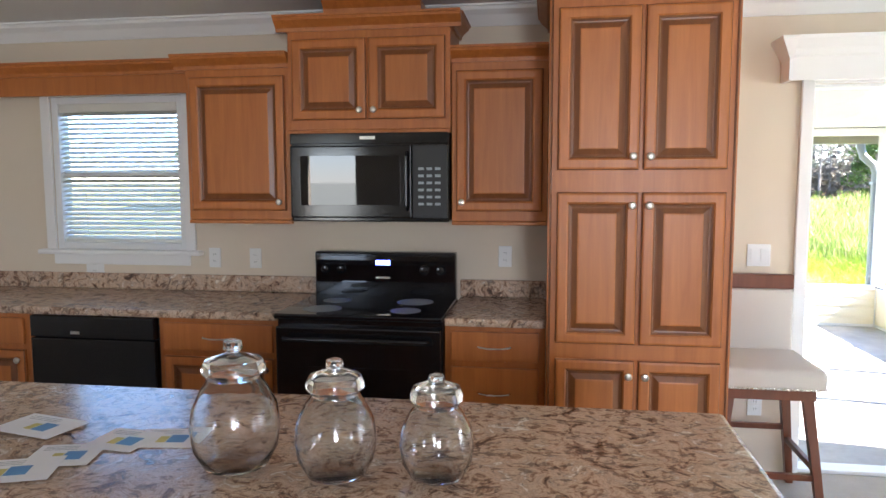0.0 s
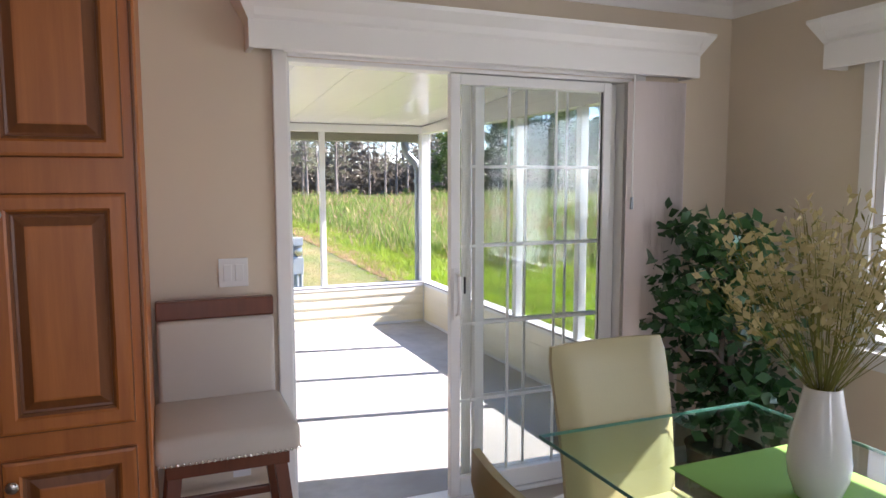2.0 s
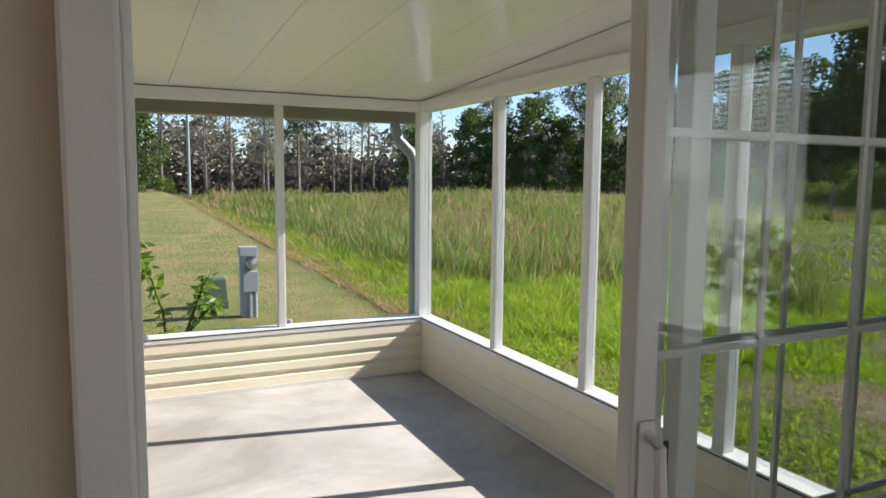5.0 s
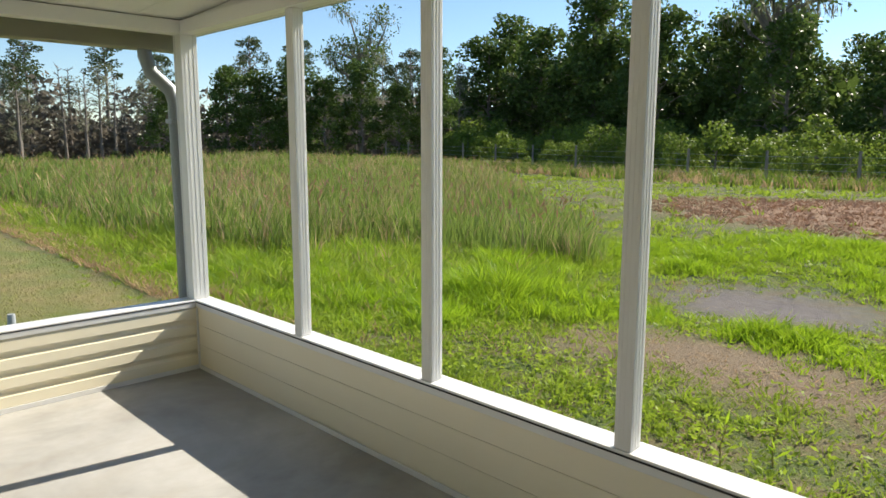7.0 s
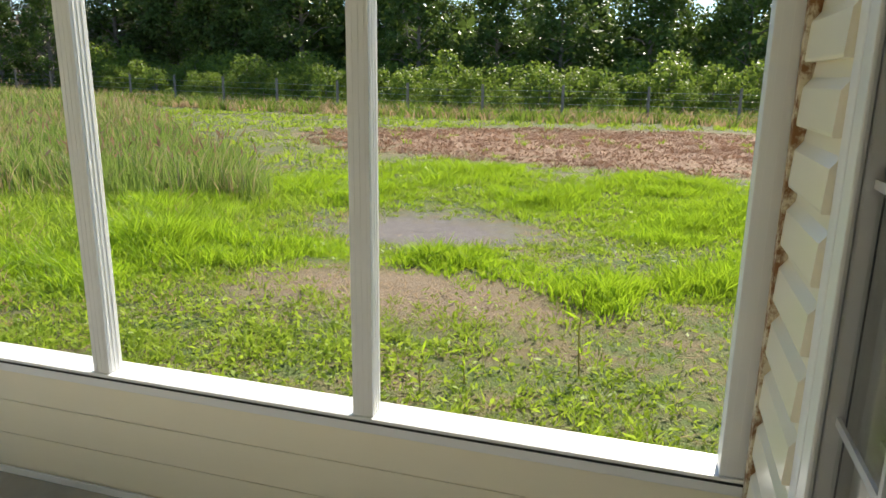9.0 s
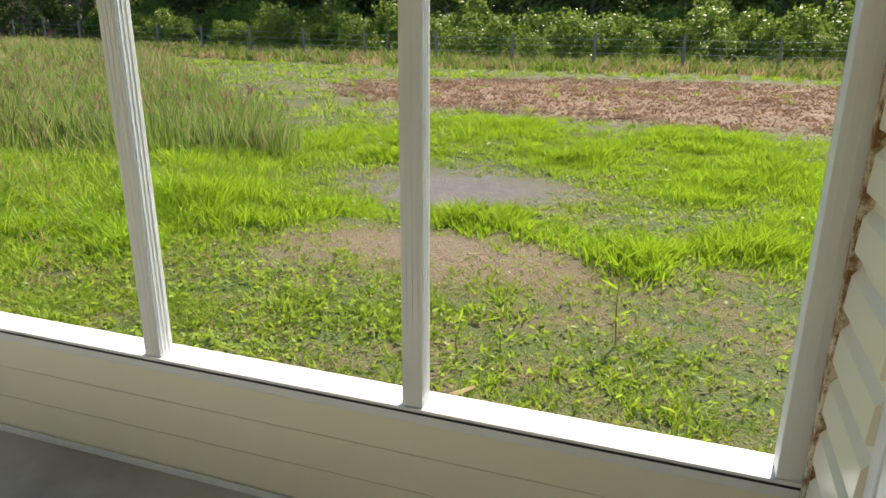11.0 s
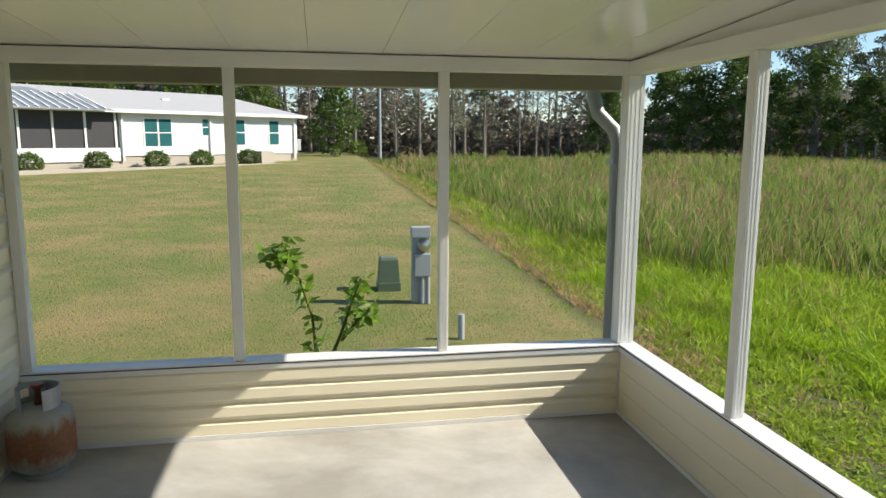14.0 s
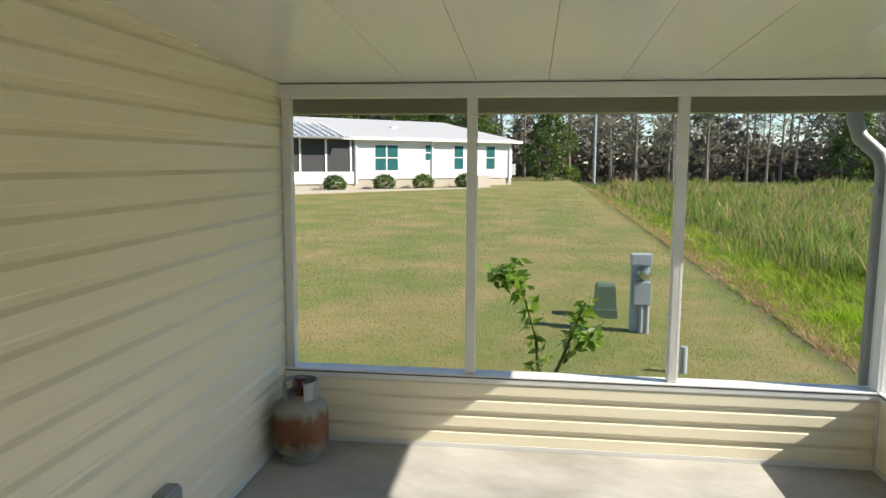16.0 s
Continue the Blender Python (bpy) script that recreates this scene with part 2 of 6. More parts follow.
REED = foliage("cattail_reed", (0.012, 0.035, 0.008), (0.24, 0.33, 0.07), 0.5, 0.3, 9.0)
REED_DRY = foliage("dry_cattail", (0.16, 0.105, 0.05), (0.56, 0.44, 0.24), 0.8, 0.2)
THICKET = foliage("grey_brown_thicket", (0.055, 0.05, 0.038), (0.22, 0.195, 0.155), 0.7, 0.25)
BARK = painted("grey_brown_bark", (0.22, 0.19, 0.165), 0.9, 0.35, 9, 0.8, dist=0.02)
FLOWER = foliage("dried_cream_buds", (0.27, 0.22, 0.085), (0.58, 0.49, 0.27), 0.8, 0.2)
STEM = foliage("olive_stem", (0.13, 0.13, 0.03), (0.26, 0.24, 0.07), 0.7, 0.1)
SOIL = painted("dark_potting_soil", (0.035, 0.03, 0.028), 0.95, 0.5, 60, 1.0, dist=0.01)
POT = painted("brown_wicker_pot", (0.12, 0.07, 0.04), 0.7, 0.3, 90, 0.7)
ROOFMETAL = painted("pale_grey_shingle", (0.42, 0.42, 0.43), 0.7, 0.12, 6, 0.4)
HOUSEWHITE = painted("white_house_siding", (0.76, 0.76, 0.75), 0.5, 0.05, 4, 0.1)
FARSCREEN = painted("dark_screen", (0.05, 0.05, 0.055), 0.8, 0.2, 3, 0.0)
SKIRT = painted("tan_skirting", (0.45, 0.40, 0.34), 0.8, 0.15, 6, 0.3)
METERGREY = painted("meter_grey_paint", (0.36, 0.39, 0.41), 0.45, 0.12, 30, 0.1)
BOXGREEN = painted("green_utility_box", (0.10, 0.145, 0.10), 0.5, 0.15, 25, 0.1)
GREYWOOD = painted("weathered_post_wood", (0.22, 0.20, 0.17), 0.9, 0.3, 30, 0.6)

_k = Mat("insect_screen", 0.6)
_out = _k.t.nodes["Material Output"]
_tr = _k.node("ShaderNodeBsdfTransparent")
_df = _k.node("ShaderNodeBsdfDiffuse", Color=(0.03, 0.03, 0.03, 1))
_mx = _k.node("ShaderNodeMixShader", Fac=0.06)
_k.put(_mx.inputs[1], _tr.outputs[0])
_k.put(_mx.inputs[2], _df.outputs[0])
_k.put(_out.inputs["Surface"], _mx.outputs[0])
SCREEN = _k.m

_k = Mat("door_screen", 0.6)
_out = _k.t.nodes["Material Output"]
_tr = _k.node("ShaderNodeBsdfTransparent")
_df = _k.node("ShaderNodeBsdfDiffuse", Color=(0.02, 0.02, 0.02, 1))
_mx = _k.node("ShaderNodeMixShader", Fac=0.13)
_k.put(_mx.inputs[1], _tr.outputs[0])
_k.put(_mx.inputs[2], _df.outputs[0])
_k.put(_out.inputs["Surface"], _mx.outputs[0])
DOORSCREEN = _k.m

# ground: lawn, rough field, damp mud, raked bank
_k = Mat("grass_ground", 0.95)
_v = _k.coords((1, 1, 1), True)
_s = _k.node("ShaderNodeSeparateXYZ", Vector=_v)
_x, _y = _s.outputs[0], _s.outputs[1]
_big, _mid, _fine = _k.noise(_v, 0.35, 5, 0.65), _k.noise(_v, 2.2, 5, 0.7), _k.noise(_v, 40.0, 4)
_lawn = _k.mix(_k.ramp(_k.noise(_v, 0.55, 5, 0.7), [(0.40, (0, 0, 0)), (0.66, (1, 1, 1))]), (0.18, 0.22, 0.045), (0.44, 0.30, 0.14))
_lawn = _k.mix(_k.math("MULTIPLY", _fine, 0.7), _lawn, (0.11, 0.13, 0.035))
_field = _k.mix(_k.ramp(_mid, [(0.42, (0, 0, 0)), (0.62, (1, 1, 1))]), (0.10, 0.15, 0.025), (0.24, 0.17, 0.09))
_field = _k.mix(_k.math("MULTIPLY", _fine, 0.6), _field, (0.05, 0.07, 0.015))


def _edge(value, lo, hi):
    n = _k.node("ShaderNodeMapRange", Value=value, From_Min=lo, From_Max=hi)
    return n.outputs[0]


_wob = _k.math("MULTIPLY", _k.math("SUBTRACT", _mid, 0.5), 2.2)
_c = _k.mix(_edge(_k.math("ADD", _x, _k.math("MULTIPLY", _wob, 0.3)), 4.6, 4.9), _lawn, _field)


def _blob(cx, cy, rx, ry, soft):
    dx = _k.math("DIVIDE", _k.math("SUBTRACT", _x, cx), rx)
    dy = _k.math("DIVIDE", _k.math("SUBTRACT", _y, cy), ry)
    d = _k.math("SQRT", _k.math("ADD", _k.math("MULTIPLY", dx, dx), _k.math("MULTIPLY", dy, dy)))
    return _edge(_k.math("ADD", d, _k.math("MULTIPLY", _wob, 0.8)), 1.0, 1.0 - soft)


_c = _k.mix(_blob(10.8, 7.2, 1.4, 1.9, 0.6), _c, _k.mix(_k.noise(_v, 9.0, 6, 0.75), (0.05, 0.045, 0.043), (0.30, 0.26, 0.24)))
_c = _k.mix(_blob(7.6, 6.4, 1.0, 2.4, 0.5), _c, _k.mix(_fine, (0.12, 0.085, 0.05), (0.34, 0.25, 0.155)))
_c = _k.mix(_blob(4.6, 5.2, 0.6, 3.2, 0.5), _c, _k.mix(_fine, (0.16, 0.12, 0.06), (0.38, 0.29, 0.16)))
_bank = _k.mix(_k.noise(_k.coords((2.2, 0.5, 1), True), 1.6, 6, 0.75), (0.15, 0.075, 0.045), (0.50, 0.33, 0.20))
_c = _k.mix(_blob(22.0, 2.0, 5.5, 13.0, 0.25), _c, _bank)
_k.color(_c)
_k.bump(_k.math("ADD", _fine, _mid), 0.8, 0.06)
GROUND = _k.m

# ---- building helpers ----
ORIGIN = {}


def thing(name, loc, label, category, group="", kind=""):
    ob = new(name)
    ob.empty_display_size = 0.1
    ob.location = loc
    ORIGIN[ob.name] = Vector(loc)
    return tagged(ob, label, category, group, kind)


def link(name, me, parent, label=""):
    ob = new(name, me)
    if parent is not None:
        ob.parent = parent
        ORIGIN[ob.name] = ORIGIN[parent.name]
    if label:
        ob["label"] = label
    return ob


def part(name, bm, material, parent=None, label="", smooth=False):
    """Links a bmesh, given in world places, as one mesh under a thing or a part."""
    me = bpy.data.meshes.new(name)
    if parent is not None:
        bmesh.ops.translate(bm, verts=bm.verts, vec=-ORIGIN[parent.name])
    bmesh.ops.recalc_face_normals(bm, faces=bm.faces)
    bm.to_mesh(me)
    bm.free()
    for m in material if isinstance(material, (list, tuple)) else [material]:
        me.materials.append(m)
    if smooth:
        me.shade_smooth()
        me.set_sharp_from_angle(angle=radians(40))
    return link(name, me, parent, label)


def add_box(bm, a, b, bevel=0.0, m=None):
    a, b = Vector(a), Vector(b)
    r = bmesh.ops.create_cube(bm, size=1, matrix=Matrix.Translation((a + b) / 2) @ Matrix.Diagonal((*(b - a), 1)))
    vs = r["verts"]
    if bevel:
        es = {e for v in vs for e in v.link_edges}
        r2 = bmesh.ops.bevel(bm, geom=list(es), offset=bevel, segments=2, affect="EDGES", profile=0.6)
        vs = list({v for f in r2["faces"] for v in f.verts} | {v for v in vs if v.is_valid})
    if m is not None:
        bmesh.ops.transform(bm, matrix=m, verts=vs)
    return vs


def box(name, a, b, material, parent=None, bevel=0.004, label="", m=None):
    bm = bmesh.new()
    add_box(bm, a, b, bevel, m)
    return part(name, bm, material, parent, label)


def lathe(bm, profile, centre, steps=28, axis="z"):
    """Turned solid from (radius, height) pairs."""
    rings = []
    for r, h in profile:
        rings.append([bm.verts.new((math.cos(2 * math.pi * i / steps) * r, math.sin(2 * math.pi * i / steps) * r, h)) for i in range(steps)])
    for p, q in zip(rings, rings[1:]):
        for i in range(steps):
            bm.faces.new((p[i], p[(i + 1) % steps], q[(i + 1) % steps], q[i]))
    bm.faces.new(rings[0])
    bm.faces.new(rings[-1])
    m = Matrix.Translation(centre)
    if axis == "y":
        m = m @ Matrix.Rotation(radians(90), 4, "X")
    if axis == "x":
        m = m @ Matrix.Rotation(radians(90), 4, "Y")
    bmesh.ops.transform(bm, matrix=m, verts=[v for ring in rings for v in ring])


def turned(name, profile, centre, material, parent=None, steps=28, axis="z", label=""):
    bm = bmesh.new()
    lathe(bm, profile, centre, steps, axis)
    return part(name, bm, material, parent, label, True)


def tube(bm, pts, radii, sides=8):
    """Tapered tube along points."""
    pts = [Vector(p) for p in pts]
    rings = []
    for i, p in enumerate(pts):
        d = (pts[min(i + 1, len(pts) - 1)] - pts[max(i - 1, 0)]).normalized()
        u = d.orthogonal().normalized()
        w = d.cross(u)
        r = radii[i] if isinstance(radii, (list, tuple)) else radii
        rings.append([bm.verts.new(p + (u * math.cos(2 * math.pi * k / sides) + w * math.sin(2 * math.pi * k / sides)) * r) for k in range(sides)])
    for p, q in zip(rings, rings[1:]):
        for k in range(sides):
            bm.faces.new((p[k], p[(k + 1) % sides], q[(k + 1) % sides], q[k]))
    bm.faces.new(rings[0])
    bm.faces.new(rings[-1])


def pipe(name, pts, radii, material, parent=None, sides=8, label=""):
    bm = bmesh.new()
    tube(bm, pts, radii, sides)
    return part(name, bm, material, parent, label, True)


def extrude_profile(name, prof, a, b, material, parent=None, label=""):
    """A moulding: profile (out, up) swept from a to b; out is to the right of the way a to b, turned to face it."""
    bm = bmesh.new()
    a, b = Vector(a), Vector(b)
    d = (b - a).normalized()
    out = Vector((d.y, -d.x, 0))
    rings = [[bm.verts.new(p + out * o + Vector((0, 0, z))) for o, z in prof] for p in (a, b)]
    n = len(prof)
    for i in range(n):
        bm.faces.new((rings[0][i], rings[0][(i + 1) % n], rings[1][(i + 1) % n], rings[1][i]))
    bm.faces.new(rings[0])
    bm.faces.new(rings[1])
    return part(name, bm, material, parent, label)


def mesh_object(name, verts, faces, material, parent=None, label="", smooth=False):
    """A mesh from numpy arrays: verts (n, 3), faces (m, k)."""
    me = bpy.data.meshes.new(name)
    n, (m, k) = len(verts), faces.shape
    me.vertices.add(n)
    me.vertices.foreach_set("co", np.ascontiguousarray(verts, np.float32).ravel())
    me.loops.add(m * k)
    me.loops.foreach_set("vertex_index", np.ascontiguousarray(faces, np.int32).ravel())
    me.polygons.add(m)
    me.polygons.foreach_set("loop_start", np.arange(0, m * k, k, dtype=np.int32))
    me.update(calc_edges=True)
    me.materials.append(material)
    if smooth:
        me.shade_smooth()
    return link(name, me, parent, label)


rng = np.random.default_rng(7)

# ---- ground ----


def height(x, y):
    """Lie of the land: lawn rising to the neighbour, a wet swale with a raised bank beyond."""
    x, y = np.asarray(x, float), np.asarray(y, float)
    lawn = -0.48 + 0.019 * np.clip(y - 8, 0, 42)
    swale = -0.52 - 0.16 * np.exp(-((x - 10.8) ** 2 / 9 + (y - 8) ** 2 / 30)) + 0.012 * np.clip(x - 13, 0, 22)
    swale = swale + 0.012 * np.clip(y - 14, 0, 30)
    k = 1 / (1 + np.exp(-(x - 5.3) / 0.25))
    return lawn * (1 - k) + swale * k + 0.03 * np.sin(x * 0.9 + y * 0.6) * np.sin(y * 0.7) * k


def axis_steps(fine_lo, fine_hi, step, far):
    fine = np.arange(fine_lo, fine_hi, step)
    grow = fine_hi + np.geomspace(1, far, 34)
    back = fine_lo - np.geomspace(1, far, 34)
    return np.concatenate([back[::-1], fine, grow])


gx, gy = axis_steps(-25, 45, 0.5, 2600), axis_steps(-12, 60, 0.5, 2600)
GX, GY = np.meshgrid(gx, gy)
gv = np.stack([GX, GY, height(GX, GY)], -1).reshape(-1, 3)
idx = np.arange(len(gv)).reshape(GX.shape)
gf = np.stack([idx[:-1, :-1], idx[:-1, 1:], idx[1:, 1:], idx[1:, :-1]], -1).reshape(-1, 4)
tagged(mesh_object("ground", gv, gf, GROUND, smooth=True), "mown lawn and rough wet field of grass", "ground", kind="structure")

# ---- house shell ----
WY, WO = 3.845, 3.94      # inner and outer face of the door wall
RX = 3.76                # inner face of the dining room's side wall
CZ = 2.46                # ceiling
DX0, DX1, DZ = 1.44, 3.14, 2.02   # sliding door opening
KX0, KX1, KZ0, KZ1 = -2.80, -1.96, 1.14, 2.04  # kitchen window
XL, XR, YF = 0.22, 3.56, 7.93     # porch: house side, outer side, end


def wall(name, boxes, material, label):
    bm = bmesh.new()
    for a, b in boxes:
        add_box(bm, a, b)
    return tagged(part(name, bm, material), label, "wall", kind="structure")


def holed(x0, x1, y0, y1, z1, holes):
    """Boxes of a wall along x with openings (x0, x1, z0, z1)."""
    out, x = [], x0
    for a, b, c, d in sorted(holes):
        out.append(((x, y0, 0), (a, y1, z1)))
        if c > 0:
            out.append(((a, y0, 0), (b, y1, c)))
        out.append(((a, y0, d), (b, y1, z1)))
        x = b
    out.append(((x, y0, 0), (x1, y1, z1)))
    return out


wall("wall_north", holed(-5.1, RX + 0.12, WY, WO, CZ, [(KX0, KX1, KZ0, KZ1), (DX0, DX1, 0, DZ)]), WALL, "beige painted wall with sliding door and kitchen window")
DW = (1.05, 3.0, 0.80, 2.02)     # dining window: y0, y1, z0, z1
wall("wall_east", [((RX, -4.0, 0), (RX + 0.12, DW[0], CZ)), ((RX, DW[0], 0), (RX + 0.12, DW[1], DW[2])), ((RX, DW[0], DW[3]), (RX + 0.12, DW[1], CZ)), ((RX, DW[1], 0), (RX + 0.12, WY, CZ))], WALL, "beige painted dining room wall with window")
# the opening at x 1 to 2 is invented, for the added fill lamp
wall("wall_south", holed(-5.1, RX + 0.12, -4.12, -4.0, CZ, [(-3.75, -2.95, 0.7, 2.1), (1.0, 2.0, 0.7, 2.2)]), WALL, "beige painted wall behind")
wall("wall_west", [((-5.1, -4.0, 0), (-4.98, WY, CZ))], WALL, "beige painted kitchen end wall")
bm = bmesh.new()
add_box(bm, (-5.1, -4.12, CZ), (RX + 0.12, WO, CZ + 0.15))
tagged(part("ceiling", bm, CEIL), "white textured indoor ceiling", "ceiling", kind="structure")
bm = bmesh.new()
add_box(bm, (-5.1, -4.12, -0.5), (RX + 0.12, WO, 0))
tagged(part("floor", bm, CARPET), "beige cut-pile carpet floor", "floor", kind="structure")
crown = [(0, -0.10), (0.012, -0.10), (0.02, -0.085), (0.045, -0.05), (0.075, -0.028), (0.082, -0.012), (0.095, -0.01), (0.095, 0), (0, 0)]
tagged(extrude_profile("trim_crown_north", crown, (-4.98, WY, CZ), (RX, WY, CZ), WHITE), "white crown moulding along the ceiling", "moulding", kind="structure")
tagged(extrude_profile("trim_crown_east", crown, (RX, WY, CZ), (RX, -4.0, CZ), WHITE), "white crown moulding along the ceiling", "moulding", kind="structure")
base = [(0, 0), (0.014, 0), (0.014, 0.07), (0.006, 0.085), (0, 0.085)]
tagged(extrude_profile("baseboard", base, (RX, WY, 0), (RX, -4.0, 0), WHITE), "white baseboard", "baseboard", kind="structure")
tagged(extrude_profile("baseboard_north", base, (DX1 + 0.06, WY, 0), (RX - 0.015, WY, 0), WHITE), "white baseboard", "baseboard", kind="structure")

# ---- sliding door ----
door = tagged(thing("door_1", (2.29, 3.92, 0), "white sliding glass door, one leaf slid open", "door"), kind="structure")
for x, w in ((DX0, 0.012), (DX1 - 0.045, 0.045)):
    box("jamb", (x, 3.85, 0), (x + w, 3.948, DZ - 0.018), VINYL, door)
box("head", (DX0, 3.85, DZ - 0.018), (DX1, 3.948, DZ), VINYL, door)
box("track", (DX0 + 0.012, 3.852, 0.0), (DX1 - 0.045, 3.96, 0.022), VINYL, door, 0.006)
for a, b in (((DX0 - 0.06, 3.82, 0), (DX0, 3.844, DZ + 0.06)), ((DX1, 3.82, 0), (DX1 + 0.06, 3.844, DZ + 0.06)), ((DX0, 3.82, DZ), (DX1, 3.844, DZ + 0.06))):
    box("casing", a, b, WHITE, door, 0.006)


def door_leaf(x0, x1, y, name, open_leaf):
    z0, z1 = 0.025, DZ - 0.022
    leaf = box(name, (x0, y - 0.02, z0), (x0 + 0.048, y + 0.02, z1), VINYL, door, 0.005)
    box("stile", (x1 - 0.045, y - 0.02, z0), (x1, y + 0.02, z1), VINYL, leaf, 0.005)
    box("rail", (x0 + 0.048, y - 0.02, z1 - 0.045), (x1 - 0.045, y + 0.02, z1), VINYL, leaf, 0.005)
    box("rail", (x0 + 0.048, y - 0.02, z0), (x1 - 0.045, y + 0.02, z0 + 0.09), VINYL, leaf, 0.005)
    gx0, gx1, gz0, gz1 = x0 + 0.048, x1 - 0.045, z0 + 0.09, z1 - 0.045
    g = box("pane", (gx0, y - 0.008, gz0), (gx1, y - 0.003, gz1), GLASS, leaf, 0)
    g.visible_shadow = False
    box("gasket", (gx1 - 0.008, y - 0.0095, gz0), (gx1 - 0.0005, y - 0.0085, gz1), RUBBER, leaf, 0)
    for i in (1, 2):
        xm = gx0 + (gx1 - gx0) * i / 3
        box("grid_bar", (xm - 0.006, y - 0.002, gz0), (xm + 0.006, y + 0.006, gz1), VINYL, leaf, 0)
    for i in range(1, 5):
        zm = gz0 + (gz1 - gz0) * i / 5
        box("grid_bar", (gx0, y - 0.001, zm - 0.007), (gx1, y + 0.005, zm + 0.007), VINYL, leaf, 0)
    return leaf


door_leaf(2.31, DX1 - 0.05, 3.928, "fixed_leaf", False)
sp = box("screen_panel", (2.26, 3.950, 0.03), (2.31, 3.962, DZ - 0.06), VINYL, door, 0.003)
box("stile", (DX1 - 0.10, 3.950, 0.03), (DX1 - 0.05, 3.962, DZ - 0.06), VINYL, sp, 0.003)
box("mesh", (2.31, 3.955, 0.03), (DX1 - 0.10, 3.9565, DZ - 0.06), DOORSCREEN, sp, 0).visible_shadow = False
slid = door_leaf(2.168, 3.03, 3.884, "sliding_leaf", True)
pipe("handle", [(2.195, 3.866, 0.90), (2.195, 3.829, 0.915), (2.195, 3.822, 0.98), (2.195, 3.829, 1.085), (2.195, 3.866, 1.10)], 0.010, WHITE, slid)
box("lock_plate", (2.178, 3.858, 0.88), (2.212, 3.8635, 1.12), WHITE, slid)
box("latch", (2.232, 3.858, 1.0), (2.242, 3.8635, 1.08), RUBBER, slid)


# valances: crown-topped boxes
def valance(name, a, b, depth, z0, z1, label):
    """Boxed valance along a wall from a to b (xy) with a moulded top and returns."""
    v = thing(name, (a[0], a[1], z0), label, "valance")
    a3, b3 = Vector((*a, 0)), Vector((*b, 0))
    d = (b3 - a3).normalized()
    out = Vector((d.y, -d.x, 0))
    h = z1 - z0
    prof = [(depth - 0.02, 0), (depth, 0), (depth, h * 0.52), (depth + 0.012, h * 0.58), (depth + 0.02, h * 0.72), (depth + 0.055, h * 0.92), (depth + 0.06, h), (0, h), (0, h - 0.015), (depth - 0.02, h - 0.015)]
    extrude_profile("fascia", prof, a3 + Vector((0, 0, z0)), b3 + Vector((0, 0, z0)), WHITE, v)
    for p, s in ((a3, -1), (b3, 1)):
        bm = bmesh.new()
        q = p + d * s * 0.02
        pts = [(0, 0, 0), (depth, 0, 0), (depth, 0, h * 0.5), (depth + 0.055, 0.05, h * 0.93), (depth + 0.055, 0.05, h), (0, 0.05, h), (0, 0.05, h * 0.93), (0, 0, h * 0.5)]
        outer = [bm.verts.new(q + out * o + d * s * e + Vector((0, 0, z0 + z))) for o, e, z in pts]
        inner = [bm.verts.new(p + out * o + Vector((0, 0, z0 + z))) for o, e, z in pts]
        bm.faces.new(outer)
        bm.faces.new(inner)
        for i in range(8):
            bm.faces.new((outer[i], outer[(i + 1) % 8], inner[(i + 1) % 8], inner[i]))
        part("return", bm, WHITE, v)
    return v


valance("door_valance", (1.30, WY), (3.42, WY), 0.13, 2.025, 2.23, "white crown-moulded valance over the sliding door")
valance("window_valance", (RX, 3.16), (RX, 0.9), 0.13, 2.0, 2.21, "white crown-moulded valance over the dining window")

# stacked vertical blinds at the door's end
vb = thing("vertical_blind", (3.27, 3.79, 0), "pale pink vertical blind drawn back beside the door", "blind")
for i in range(13):
    x = 3.11 + i * 0.021
    box("vane", (x, 3.735 + 0.006 * (i % 2), 0.03), (x + 0.003, 3.815, 2.0), SHEER, vb, 0, m=Matrix.Translation((x, 3.775, 0)) @ Matrix.Rotation(radians(50 - 2 * i), 4, "Z") @ Matrix.Translation((-x, -3.775, 0)))
box("headrail", (1.42, 3.76, 2.03), (3.40, 3.80, 2.065), WHITE, vb)
pipe("wand", [(3.085, 3.76, 2.03), (3.085, 3.76, 1.42)], 0.004, WHITE, vb)
box("wand_grip", (3.078, 3.753, 1.38), (3.092, 3.767, 1.44), GREYMETAL, vb)


